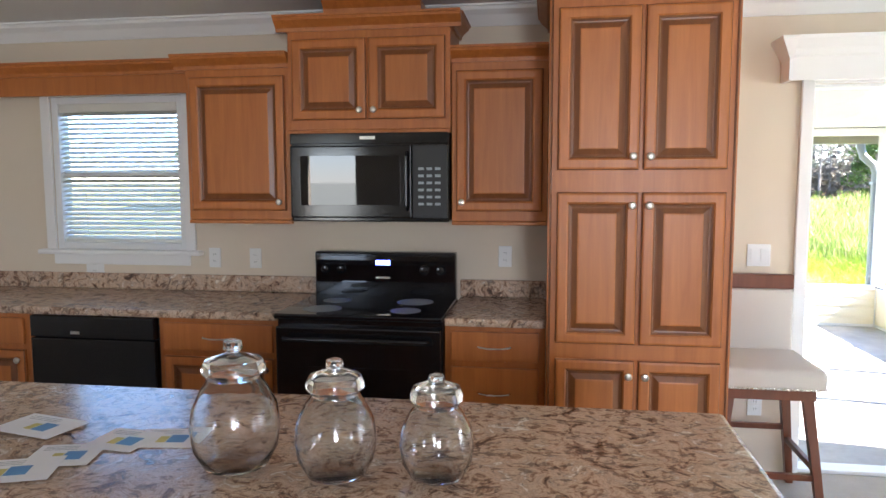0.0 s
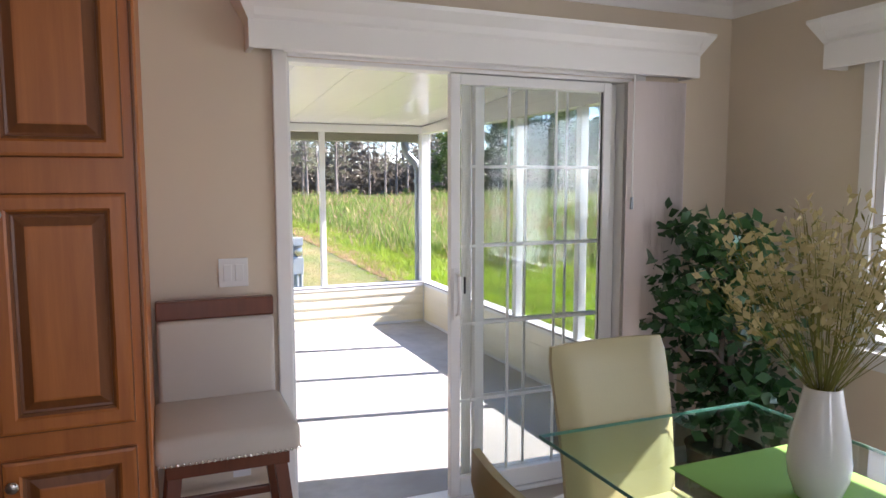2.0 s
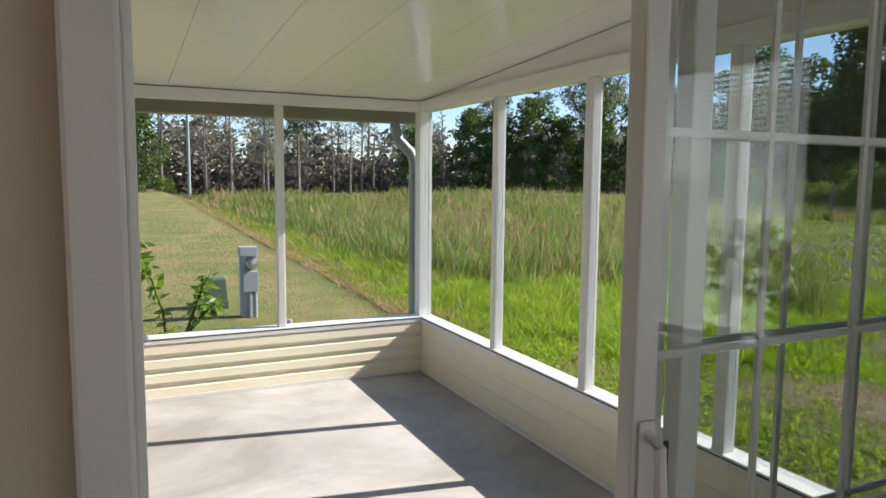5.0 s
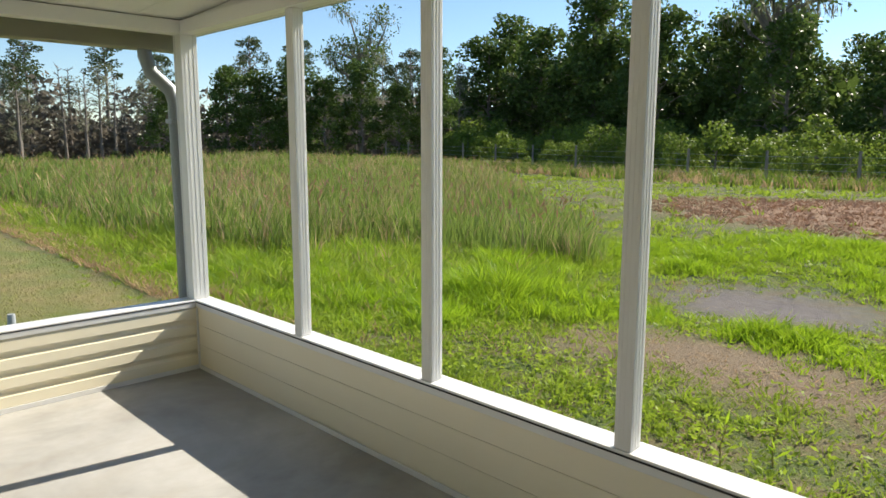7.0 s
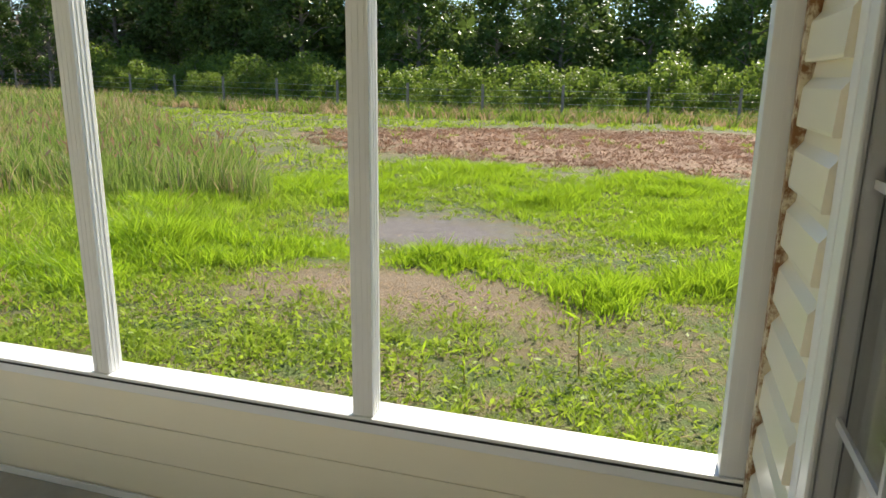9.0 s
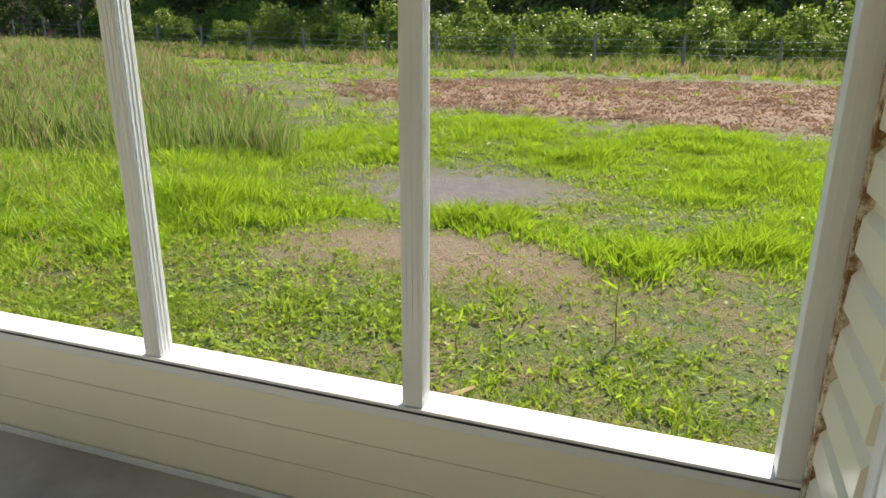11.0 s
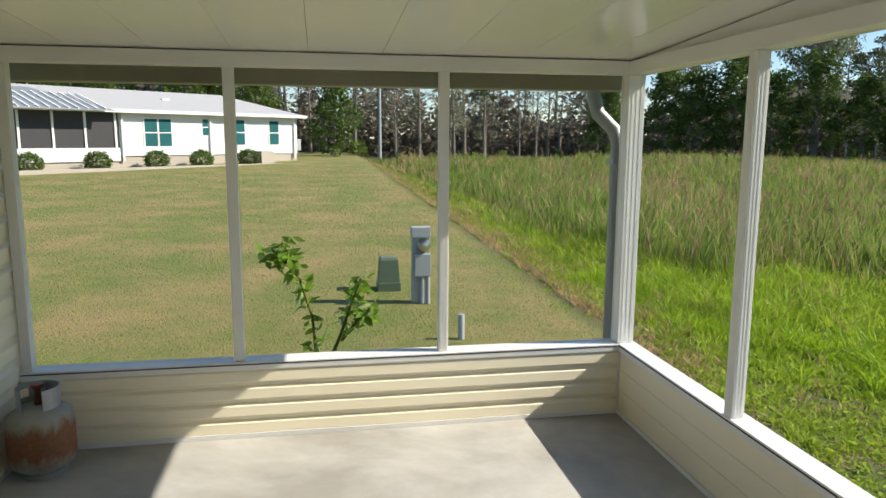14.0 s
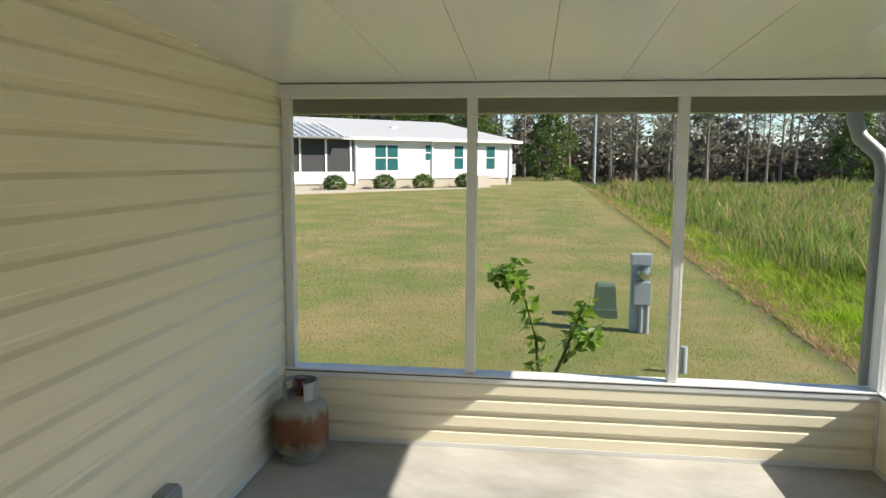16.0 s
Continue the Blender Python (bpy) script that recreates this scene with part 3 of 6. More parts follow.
# ---- windows ----
def window_x(name, x0, x1, y_in, y_out, z0, z1, label):
    w = tagged(thing(name, ((x0 + x1) / 2, y_in, z0), label, "window"), kind="structure")
    for a, b in (((x0, y_in, z0), (x0 + 0.04, y_out, z1)), ((x1 - 0.04, y_in, z0), (x1, y_out, z1)), ((x0 + 0.04, y_in, z0), (x1 - 0.04, y_out, z0 + 0.04)), ((x0 + 0.04, y_in, z1 - 0.04), (x1 - 0.04, y_out, z1))):
        box("window_frame", a, b, VINYL, w)
    zm = (z0 + z1) / 2
    box("meeting_rail", (x0 + 0.04, y_out - 0.06, zm - 0.02), (x1 - 0.04, y_out - 0.02, zm + 0.02), VINYL, w)
    for a, b in ((z0 + 0.04, zm - 0.02), (zm + 0.02, z1 - 0.04)):
        g = box("pane", (x0 + 0.04, y_out - 0.045, a), (x1 - 0.04, y_out - 0.04, b), GLASS, w, 0)
        g.visible_shadow = False
    for a, b in (((x0 - 0.06, y_in - 0.02, z0), (x0, y_in - 0.001, z1 + 0.06)), ((x1, y_in - 0.02, z0), (x1 + 0.06, y_in - 0.001, z1 + 0.06)), ((x0, y_in - 0.02, z1), (x1, y_in - 0.001, z1 + 0.06)), ((x0 - 0.02, y_in - 0.016, z0 - 0.09), (x1 + 0.02, y_in - 0.001, z0 - 0.028))):
        box("casing", a, b, WHITE, w, 0.005)
    box("window_sill", (x0 - 0.10, y_in - 0.055, z0 - 0.028), (x1 + 0.10, y_in + 0.02, z0), WHITE, w, 0.008)
    return w


window_x("window_1", KX0, KX1, WY, WO, KZ0, KZ1, "white kitchen window with casing and sill")
blind = thing("window_blind", ((KX0 + KX1) / 2, WY + 0.03, KZ0), "cream horizontal slat blind, lowered and half open", "blind")
box("headrail", (KX0 + 0.045, WY + 0.005, KZ1 - 0.09), (KX1 - 0.045, WY + 0.05, KZ1 - 0.04), BLIND, blind)
nsl = 27
for i in range(nsl):
    z = KZ0 + 0.07 + i * (KZ1 - KZ0 - 0.17) / (nsl - 1)
    box("slat", (KX0 + 0.045, WY + 0.004, z - 0.0012), (KX1 - 0.045, WY + 0.052, z + 0.0012), BLIND, blind, 0, m=Matrix.Translation((0, WY + 0.028, z)) @ Matrix.Rotation(radians(24), 4, "X") @ Matrix.Translation((0, -WY - 0.028, -z)))
box("bottom_rail", (KX0 + 0.045, WY + 0.012, KZ0 + 0.042), (KX1 - 0.045, WY + 0.044, KZ0 + 0.06), BLIND, blind)
for x in (KX0 + 0.2, KX1 - 0.2):
    pipe("ladder_cord", [(x, WY + 0.003, KZ0 + 0.05), (x, WY + 0.003, KZ1 - 0.06)], 0.0012, BLIND, blind, 5)

# dining window in the side wall
y0, y1, z0, z1 = DW
dw = tagged(thing("window_2", (RX, (y0 + y1) / 2, z0), "white dining room window in sunlight", "window"), kind="structure")
for a, b in (((RX, y0, z0), (RX + 0.12, y0 + 0.04, z1)), ((RX, y1 - 0.04, z0), (RX + 0.12, y1, z1)), ((RX, y0 + 0.04, z0), (RX + 0.12, y1 - 0.04, z0 + 0.04)), ((RX, y0 + 0.04, z1 - 0.04), (RX + 0.12, y1 - 0.04, z1)), ((RX + 0.04, 2.0, z0 + 0.04), (RX + 0.12, 2.05, z1 - 0.04))):
    box("window_frame", a, b, VINYL, dw)
for a, b in ((y0 + 0.04, 2.0), (2.05, y1 - 0.04)):
    g = box("pane", (RX + 0.07, a, z0 + 0.04), (RX + 0.075, b, z1 - 0.04), GLASS, dw, 0)
    g.visible_shadow = False
for a, b in (((RX - 0.02, y0 - 0.07, z0), (RX - 0.001, y0, z1)), ((RX - 0.02, y1, z0), (RX - 0.001, y1 + 0.07, z1)), ((RX - 0.016, y0 - 0.02, z0 - 0.09), (RX - 0.001, y1 + 0.02, z0 - 0.028))):
    box("casing", a, b, WHITE, dw, 0.005)
box("window_sill", (RX - 0.06, y0 - 0.1, z0 - 0.028), (RX + 0.02, y1 + 0.1, z0), WHITE, dw, 0.008)
db = thing("dining_blind", (RX + 0.03, 2.0, z1), "cream slat blind raised high in the dining window", "blind")
for i in range(12):
    z = z1 - 0.07 - i * 0.024
    box("slat", (RX + 0.008, y0 + 0.05, z - 0.0012), (RX + 0.056, y1 - 0.05, z + 0.0012), BLIND, db, 0)

# ---- kitchen ----


def raised_door(name, x0, x1, z0, z1, y, parent, knob=None):
    """Cabinet door with moulded frame, glazed groove and raised panel, facing -y."""
    bm = bmesh.new()
    rings = [(0, 0.0), (0, -0.014), (0.004, -0.019), (0.012, -0.021), (0.042, -0.021), (0.048, -0.015), (0.055, -0.012), (0.057, -0.007), (0.064, -0.006), (0.070, -0.008), (0.088, -0.015), (0.094, -0.016)]
    dark = {5, 6, 7, 8, 9, 1}
    loops = []
    for o, d in rings:
        loops.append([bm.verts.new((x, y + d, z)) for x, z in ((x0 + o, z0 + o), (x1 - o, z0 + o), (x1 - o, z1 - o), (x0 + o, z1 - o))])
    for i, (p, q) in enumerate(zip(loops, loops[1:])):
        for k in range(4):
            f = bm.faces.new((p[k], p[(k + 1) % 4], q[(k + 1) % 4], q[k]))
            f.material_index = 1 if i in dark else 0
    bm.faces.new(loops[-1])
    bm.faces.new(loops[0])
    d = part(name, bm, [CABWOOD, GLAZE], parent)
    if knob:
        turned("knob", [(0.006, 0), (0.006, 0.012), (0.015, 0.016), (0.017, 0.022), (0.013, 0.028), (0.004, 0.030)], (knob[0], y - 0.020, knob[1]), NICKEL, d, 16, "y", "brushed nickel knob")
    return d


def drawer(x0, x1, z0, z1, y, parent):
    bm = bmesh.new()
    add_box(bm, (x0, y - 0.02, z0), (x1, y, z1), 0.006)
    d = part("drawer_front", bm, CABWOOD, parent)
    xm, zm = (x0 + x1) / 2, (z0 + z1) / 2
    pipe("pull", [(xm - 0.075, y - 0.02, zm), (xm - 0.07, y - 0.034, zm), (xm - 0.03, y - 0.042, zm - 0.004), (xm + 0.03, y - 0.042, zm - 0.004), (xm + 0.07, y - 0.034, zm), (xm + 0.075, y - 0.02, zm)], 0.004, NICKEL, d, 8, "nickel bow pull")
    return d


CROWN = [(0, 0), (0.012, 0), (0.014, 0.018), (0.028, 0.032), (0.05, 0.05), (0.055, 0.062), (0.062, 0.064), (0.062, 0.075), (0, 0.075)]


def cab_crown(x0, x1, yf, yb, z, parent, left=True, right=True):
    extrude_profile("crown", CROWN, (x0 - (0.055 if left else 0), yf, z), (x1 + (0.055 if right else 0), yf, z), CABWOOD, parent)
    if right:
        extrude_profile("crown_return", CROWN, (x1, yf, z), (x1, yb, z), CABWOOD, parent)
    if left:
        extrude_profile("crown_return", CROWN, (x0, yb, z), (x0, yf, z), CABWOOD, parent)


def upper(x0, x1, z0, z1, yf, doors, label, knobs, left=True, right=True):
    c = thing("wall_cabinet", ((x0 + x1) / 2, (yf + WY) / 2, z0), label, "cabinet", "kitchen wall cabinets")
    box("body", (x0, yf, z0), (x1, WY - 0.002, z1), CABWOOD, c)
    box("light_rail", (x0, yf - 0.006, z0 - 0.02), (x1, yf + 0.03, z0 - 0.001), CABWOOD, c)
    cab_crown(x0, x1, yf, WY - 0.002, z1 - 0.01, c, left, right)
    w = (x1 - x0 - 0.05 - 0.012 * (doors - 1)) / doors
    for i in range(doors):
        a = x0 + 0.025 + i * (w + 0.012)
        raised_door("door", a, a + w, z0 + 0.05, z1 - 0.05, yf, c, (a + (0.03 if knobs[i] < 0 else w - 0.03), z0 + 0.095))
    return c


UY = 3.52
upper(-1.76, -1.19, 1.34, 2.13, UY, 1, "maple wall cabinet with one raised-panel door", [1], True, False)
upper(-0.35, 0.125, 1.34, 2.13, UY, 1, "narrow maple wall cabinet with one raised-panel door", [-1], False, False)
upper(-1.188, -0.352, 1.80, 2.30, UY - 0.02, 2, "maple cabinet above the microwave with two doors", [1, -1])
box_ = thing("vent_chase", (-0.75, 3.6, 2.37), "maple-clad vent chase up to the ceiling", "cabinet")
box("chase_body", (-0.98, 3.53, 2.37), (-0.52, WY - 0.002, CZ - 0.002), CABWOOD, box_)
extrude_profile("chase_crown", CROWN, (-1.0, 3.53, CZ - 0.077), (-0.5, 3.53, CZ - 0.077), CABWOOD, box_)

# tall pantry
PX0, PX1, PY = 0.128, 0.90, 3.10
pantry = thing("pantry_cabinet", (0.51, 3.48, 0), "tall maple pantry cabinet with six raised-panel doors", "cabinet")
box("body", (PX0, PY, 0.09), (PX1, WY - 0.002, 2.33), CABWOOD, pantry)
box("toe_kick", (PX0 + 0.01, PY + 0.06, 0.0), (PX1 - 0.01, WY - 0.01, 0.09), GLAZE, pantry, 0)
cab_crown(PX0, PX1, PY, WY - 0.002, 2.315, pantry)
for z0, z1, kz in ((0.13, 0.765, 0.70), (0.835, 1.49, 1.435), (1.585, 2.26, 1.64)):
    xm = (PX0 + PX1) / 2
    raised_door("door", PX0 + 0.04, xm - 0.008, z0, z1, PY, pantry, (xm - 0.035, kz))
    raised_door("door", xm + 0.008, PX1 - 0.04, z0, z1, PY, pantry, (xm + 0.035, kz))
for x in (PX0 + 0.012, PX1 - 0.012):
    pipe("rope_bead", [(x, PY - 0.002, 0.1), (x, PY - 0.002, 2.31)], 0.005, GLAZE, pantry, 6)

# base cabinets
BY = 3.25


def base_cab(x0, x1, label, rows):
    c = thing("base_cabinet", ((x0 + x1) / 2, 3.55, 0), label, "cabinet", "kitchen base cabinets")
    box("body", (x0, BY, 0.09), (x1, WY - 0.002, 0.864), CABWOOD, c)
    box("toe_kick", (x0, BY + 0.06, 0), (x1, WY - 0.01, 0.088), GLAZE, c, 0)
    for z0, z1, kind in rows:
        if kind == "drawer":
            drawer(x0 + 0.03, x1 - 0.03, z0, z1, BY, c)
        else:
            raised_door("door", x0 + 0.03, x1 - 0.03, z0, z1, BY, c, (x1 - 0.06, z1 - 0.05))
    return c


base_cab(-1.80, -1.165, "maple base cabinet with a drawer over a door", [(0.70, 0.84, "drawer"), (0.12, 0.67, "door")])
base_cab(-0.345, 0.125, "maple base cabinet with a stack of drawers", [(0.70, 0.84, "drawer"), (0.43, 0.67, "drawer"), (0.12, 0.40, "drawer")])
base_cab(-4.2, -2.525, "maple sink base cabinet with raised-panel door", [(0.70, 0.84, "drawer"), (0.12, 0.67, "door")])


def worktop(name, x0, x1, label):
    c = thing(name, ((x0 + x1) / 2, 3.55, 0.866), label, "worktop")
    box("slab", (x0, BY - 0.045, 0.866), (x1, WY - 0.002, 0.906), GRANITE, c, 0.014)
    box("backsplash", (x0, WY - 0.022, 0.907), (x1, WY - 0.002, 1.0), GRANITE, c, 0.006)


worktop("worktop", -4.2, -1.165, "brown speckled laminate worktop with backsplash")
worktop("worktop", -0.345, 0.125, "short brown speckled laminate worktop beside the range")

dish = thing("dishwasher", (-2.16, 3.55, 0), "black built-in dishwasher under the worktop", "dishwasher")
box("tub", (-2.515, BY + 0.02, 0.02), (-1.81, WY - 0.01, 0.862), RUBBER, dish, 0)
box("door_panel", (-2.51, BY - 0.02, 0.10), (-1.815, BY + 0.018, 0.74), BLACK, dish, 0.006)
box("control_panel", (-2.51, BY - 0.022, 0.745), (-1.815, BY + 0.018, 0.858), BLACK, dish, 0.008)
box("badge", (-2.28, BY - 0.024, 0.765), (-2.23, BY - 0.0225, 0.78), NICKEL, dish, 0)

rangeo = thing("range_oven", (-0.755, 3.5, 0), "black freestanding electric range with smooth cooktop", "range")
RX0, RX1 = -1.160, -0.350
box("body", (RX0, 3.22, 0.03), (RX1, WY - 0.02, 0.885), BLACK, rangeo)
box("cooktop", (RX0 - 0.003, 3.17, 0.886), (RX1 + 0.003, 3.74, 0.912), BLACKGLASS, rangeo, 0.008)
od = box("oven_door", (RX0 + 0.005, 3.175, 0.23), (RX1 - 0.005, 3.218, 0.85), BLACK, rangeo, 0.008)
box("oven_window", (RX0 + 0.16, 3.172, 0.36), (RX1 - 0.16, 3.1745, 0.66), BLACKGLASS, od, 0)
pipe("handle", [(RX0 + 0.05, 3.175, 0.79), (RX0 + 0.06, 3.13, 0.80), (RX1 - 0.06, 3.13, 0.80), (RX1 - 0.05, 3.175, 0.79)], 0.013, BLACK, od, 10)
box("drawer_panel", (RX0 + 0.005, 3.178, 0.06), (RX1 - 0.005, 3.218, 0.222), BLACK, rangeo, 0.006)
guard = box("backguard", (RX0 + 0.01, 3.745, 0.886), (RX1 - 0.01, 3.82, 1.155), BLACK, rangeo, 0.012)
box("control_face", (RX0 + 0.02, 3.738, 0.985), (RX1 - 0.02, 3.7445, 1.135), BLACKGLASS, guard, 0.002)
for x in (-1.085, -0.995, -0.53, -0.44):
    turned("dial", [(0.026, 0), (0.026, 0.012), (0.02, 0.022), (0.008, 0.024)], (x, 3.738, 1.06), BLACK, guard, 20, "y")
box("clock", (-0.80, 3.7355, 1.085), (-0.72, 3.7375, 1.11), LED, guard, 0, "blue lit clock display")
box("badge", (-0.80, 3.7355, 1.01), (-0.72, 3.7375, 1.02), NICKEL, guard, 0)
for x, y, r in ((-0.97, 3.33, 0.095), (-0.55, 3.33, 0.075), (-0.97, 3.58, 0.075), (-0.55, 3.58, 0.095)):
    turned("burner_ring", [(r, 0), (r, 0.0008), (r - 0.004, 0.001)], (x, y, 0.9125), GREYMETAL, rangeo, 40)

mw = thing("microwave", (-0.77, 3.65, 1.34), "black over-the-range microwave with glossy glass door", "microwave")
MX0, MX1 = -1.180, -0.360
box("case", (MX0, 3.50, 1.335), (MX1, WY - 0.002, 1.785), BLACK, mw, 0.006)
mdo = box("door", (MX0 + 0.004, 3.468, 1.355), (-0.545, 3.498, 1.72), BLACK, mw, 0.008)
box("window", (MX0 + 0.06, 3.464, 1.42), (-0.60, 3.4675, 1.67), BLACKGLASS, mdo, 0.001)
pipe("handle", [(-0.565, 3.468, 1.40), (-0.565, 3.43, 1.42), (-0.565, 3.43, 1.66), (-0.565, 3.468, 1.68)], 0.011, BLACK, mdo, 10)
box("control_panel", (-0.54, 3.470, 1.355), (MX1 - 0.004, 3.498, 1.72), BLACKSATIN, mw, 0.004)
for r in range(6):
    for q in range(3):
        box("button", (-0.51 + q * 0.042, 3.468, 1.42 + r * 0.035), (-0.482 + q * 0.042, 3.4695, 1.433 + r * 0.035), GREYMETAL, mw, 0)
box("vent_grille", (MX0 + 0.004, 3.476, 1.728), (MX1 - 0.004, 3.499, 1.782), BLACK, mw, 0.004)
box("badge", (-0.81, 3.473, 1.748), (-0.73, 3.4755, 1.766), NICKEL, mw, 0.002)

wv = thing("wood_valance", (-3.0, 3.76, 2.03), "maple valance board across the kitchen windows", "valance")
box("board", (-4.9, 3.70, 2.03), (-1.762, 3.72, 2.16), CABWOOD, wv)
extrude_profile("crown", CROWN, (-4.9, 3.70, 2.135), (-1.762, 3.70, 2.135), CABWOOD, wv)


def plate(x, z, w, h, kind, label, y=WY):
    p = thing("wall_plate", (x, y, z), label, "switch" if kind == "switch" else "outlet")
    box("cover", (x - w / 2, y - 0.007, z - h / 2), (x + w / 2, y - 0.0005, z + h / 2), PLASTIC, p, 0.003)
    if kind == "switch":
        for dx in (-0.023, 0.023):
            box("rocker", (x + dx - 0.016, y - 0.011, z - 0.033), (x + dx + 0.016, y - 0.0072, z + 0.033), PLASTIC, p, 0.002)
    else:
        for dz in (-0.02, 0.02):
            s = box("socket", (x - 0.017, y - 0.009, z + dz - 0.014), (x + 0.017, y - 0.0072, z + dz + 0.014), PLASTIC, p, 0.001)
            for dx in (-0.006, 0.006):
                box("slot", (x + dx - 0.001, y - 0.0095, z + dz - 0.005), (x + dx + 0.001, y - 0.0091, z + dz + 0.005), RUBBER, s, 0)


plate(1.21, 1.155, 0.115, 0.115, "switch", "white double rocker switch on the wall")
for x, z in ((-1.79, 1.10), (-1.54, 1.10), (-0.10, 1.13), (1.22, 0.36)):
    plate(x, z, 0.072, 0.115, "outlet", "white wall outlet with cover plate")
plate(-2.56, 1.03, 0.115, 0.072, "outlet", "white wall outlet laid sideways under the window")

# island
isl = thing("kitchen_island", (-0.7, 1.45, 0), "kitchen island with brown speckled laminate top", "island")
box("countertop", (-2.2, 0.95, 0.868), (0.61, 2.0, 0.908), GRANITE, isl, 0.014)
box("base", (-2.1, 1.25, 0.0), (0.50, 1.93, 0.866), CABWOOD, isl)


def jar(x, y, h, r, label):
    j = thing("glass_jar", (x, y, 0.909), label, "jar", "jars on the island")
    z = 0.909
    bm = bmesh.new()
    nh = h * 0.74
    outer = [(r * 0.55, 0), (r * 0.72, 0.006), (r * 0.94, nh * 0.22), (r, nh * 0.45), (r * 0.93, nh * 0.66), (r * 0.72, nh * 0.85), (r * 0.60, nh * 0.93), (r * 0.60, nh * 0.97), (r * 0.66, nh)]
    inner = [(a - 0.004, b) for a, b in reversed(outer[2:])] + [(r * 0.66, 0.012), (r * 0.3, 0.010)]
    lathe(bm, outer + inner, (x, y, z), 40)
    part("vessel", bm, JARGLASS, j, "", True)
    l = turned("lid", [(r * 0.54, nh - 0.012), (r * 0.55, nh + 0.002), (r * 0.70, nh + 0.004), (r * 0.71, nh + 0.014), (r * 0.62, nh + 0.03), (r * 0.3, nh + 0.04), (r * 0.16, nh + 0.045)], (x, y, z), JARGLASS, j, 40)
    turned("lid_knob", [(r * 0.15, nh + 0.0455), (r * 0.17, nh + 0.05), (r * 0.22, h * 0.93), (r * 0.2, h * 0.985), (r * 0.1, h)], (x, y, z), JARGLASS, l, 24)


jar(-0.545, 1.47, 0.285, 0.098, "large clear glass jar with knobbed lid")
jar(-0.31, 1.455, 0.255, 0.088, "medium clear glass jar with knobbed lid")
jar(-0.095, 1.475, 0.225, 0.080, "small clear glass jar with knobbed lid")
for i, (x, y, a, w, h) in enumerate(((-0.78, 1.60, 8, 0.17, 0.125), (-0.885, 1.57, -6, 0.14, 0.13), (-0.96, 1.46, 14, 0.15, 0.13), (-1.02, 1.36, 20, 0.2, 0.13), (-1.15, 1.62, -12, 0.2, 0.13))):
    sh = thing("leaflet", (x, y, 0.909 + i * 0.0012), "white printed leaflet lying on the island", "leaflet", "leaflets on the island")
    M = Matrix.Translation((x, y, 0.9095 + i * 0.0012)) @ Matrix.Rotation(radians(a), 4, "Z")
    box("sheet", (-w / 2, -h / 2, 0), (w / 2, h / 2, 0.0007), PAPER, sh, 0, m=M)
    box("picture", (0.0, -0.03, 0.0008), (0.045, 0.02, 0.0010), INK, sh, 0, m=M)
    box("picture", (-0.025, -0.03, 0.0008), (-0.002, 0.01, 0.0010), INK2, sh, 0, m=M)
    for k in range(3):
        box("text_line", (-w * 0.4, 0.03 + k * 0.009, 0.0008), (w * 0.1, 0.033 + k * 0.009, 0.0010), GREYINK, sh, 0, m=M)

# ---- dining corner ----


def cushion(bm, a, b, bevel, m=None, puff=0.0):
    vs = add_box(bm, a, b, 0)
    es = list({e for v in vs for e in v.link_edges})
    r = bmesh.ops.bevel(bm, geom=es, offset=bevel, segments=4, affect="EDGES", profile=0.5)
    vs = list({v for f in r["faces"] for v in f.verts})
    if m is not None:
        bmesh.ops.transform(bm, matrix=m, verts=vs)


# counter stool: faces -y, back to the wall
SX, SY = 1.13, 3.52
stool = thing("bar_stool", (SX, SY, 0), "oatmeal linen bar stool with cherry frame and nailheads", "stool")
bm = bmesh.new()
cushion(bm, (SX - 0.235, SY - 0.25, 0.60), (SX + 0.235, SY + 0.19, 0.70), 0.03)
seat = part("seat", bm, LINEN, stool, "", True)
bm = bmesh.new()
cushion(bm, (SX - 0.215, SY + 0.17, 0.665), (SX + 0.215, SY + 0.235, 1.0), 0.02, Matrix.Translation((0, 0, 0)))
part("backrest", bm, LINEN, stool, "", True)
box("top_rail", (SX - 0.215, SY + 0.185, 1.0), (SX + 0.215, SY + 0.235, 1.072), CHERRY, stool, 0.006, "cherry wood top rail")
for s, x0, y0 in (("f", SX - 0.21, SY - 0.246), ):
    for i in range(24):
        x = SX - 0.22 + i * 0.44 / 23
        turned("nailhead", [(0.006, 0), (0.005, 0.003), (0.002, 0.004)], (x, SY - 0.2475, 0.612), NICKEL, seat, 8, "y")
for i in range(22):
    y = SY - 0.235 + i * 0.41 / 21
    turned("nailhead", [(0.006, 0), (0.005, 0.003), (0.002, 0.004)], (SX + 0.2325, y, 0.612), NICKEL, seat, 8, "x")
box("apron", (SX - 0.20, SY - 0.21, 0.55), (SX + 0.20, SY + 0.17, 0.599), CHERRY, stool, 0.004)
feet = {}
for sx in (-1, 1):
    for sy in (-1, 1):
        bm = bmesh.new()
        t, b = Vector((SX + sx * 0.17, SY + sy * 0.16 - 0.02, 0.56)), Vector((SX + sx * 0.235, SY + sy * 0.22 - 0.02, 0))
        vs = [[bm.verts.new(p + Vector((dx * w, dy * w, 0))) for dx, dy in ((-1, -1), (1, -1), (1, 1), (-1, 1))] for p, w in ((t, 0.022), (b, 0.016))]
        for k in range(4):
            bm.faces.new((vs[0][k], vs[0][(k + 1) % 4], vs[1][(k + 1) % 4], vs[1][k]))
        bm.faces.new(vs[0]), bm.faces.new(vs[1])
        part("leg", bm, CHERRY, stool)
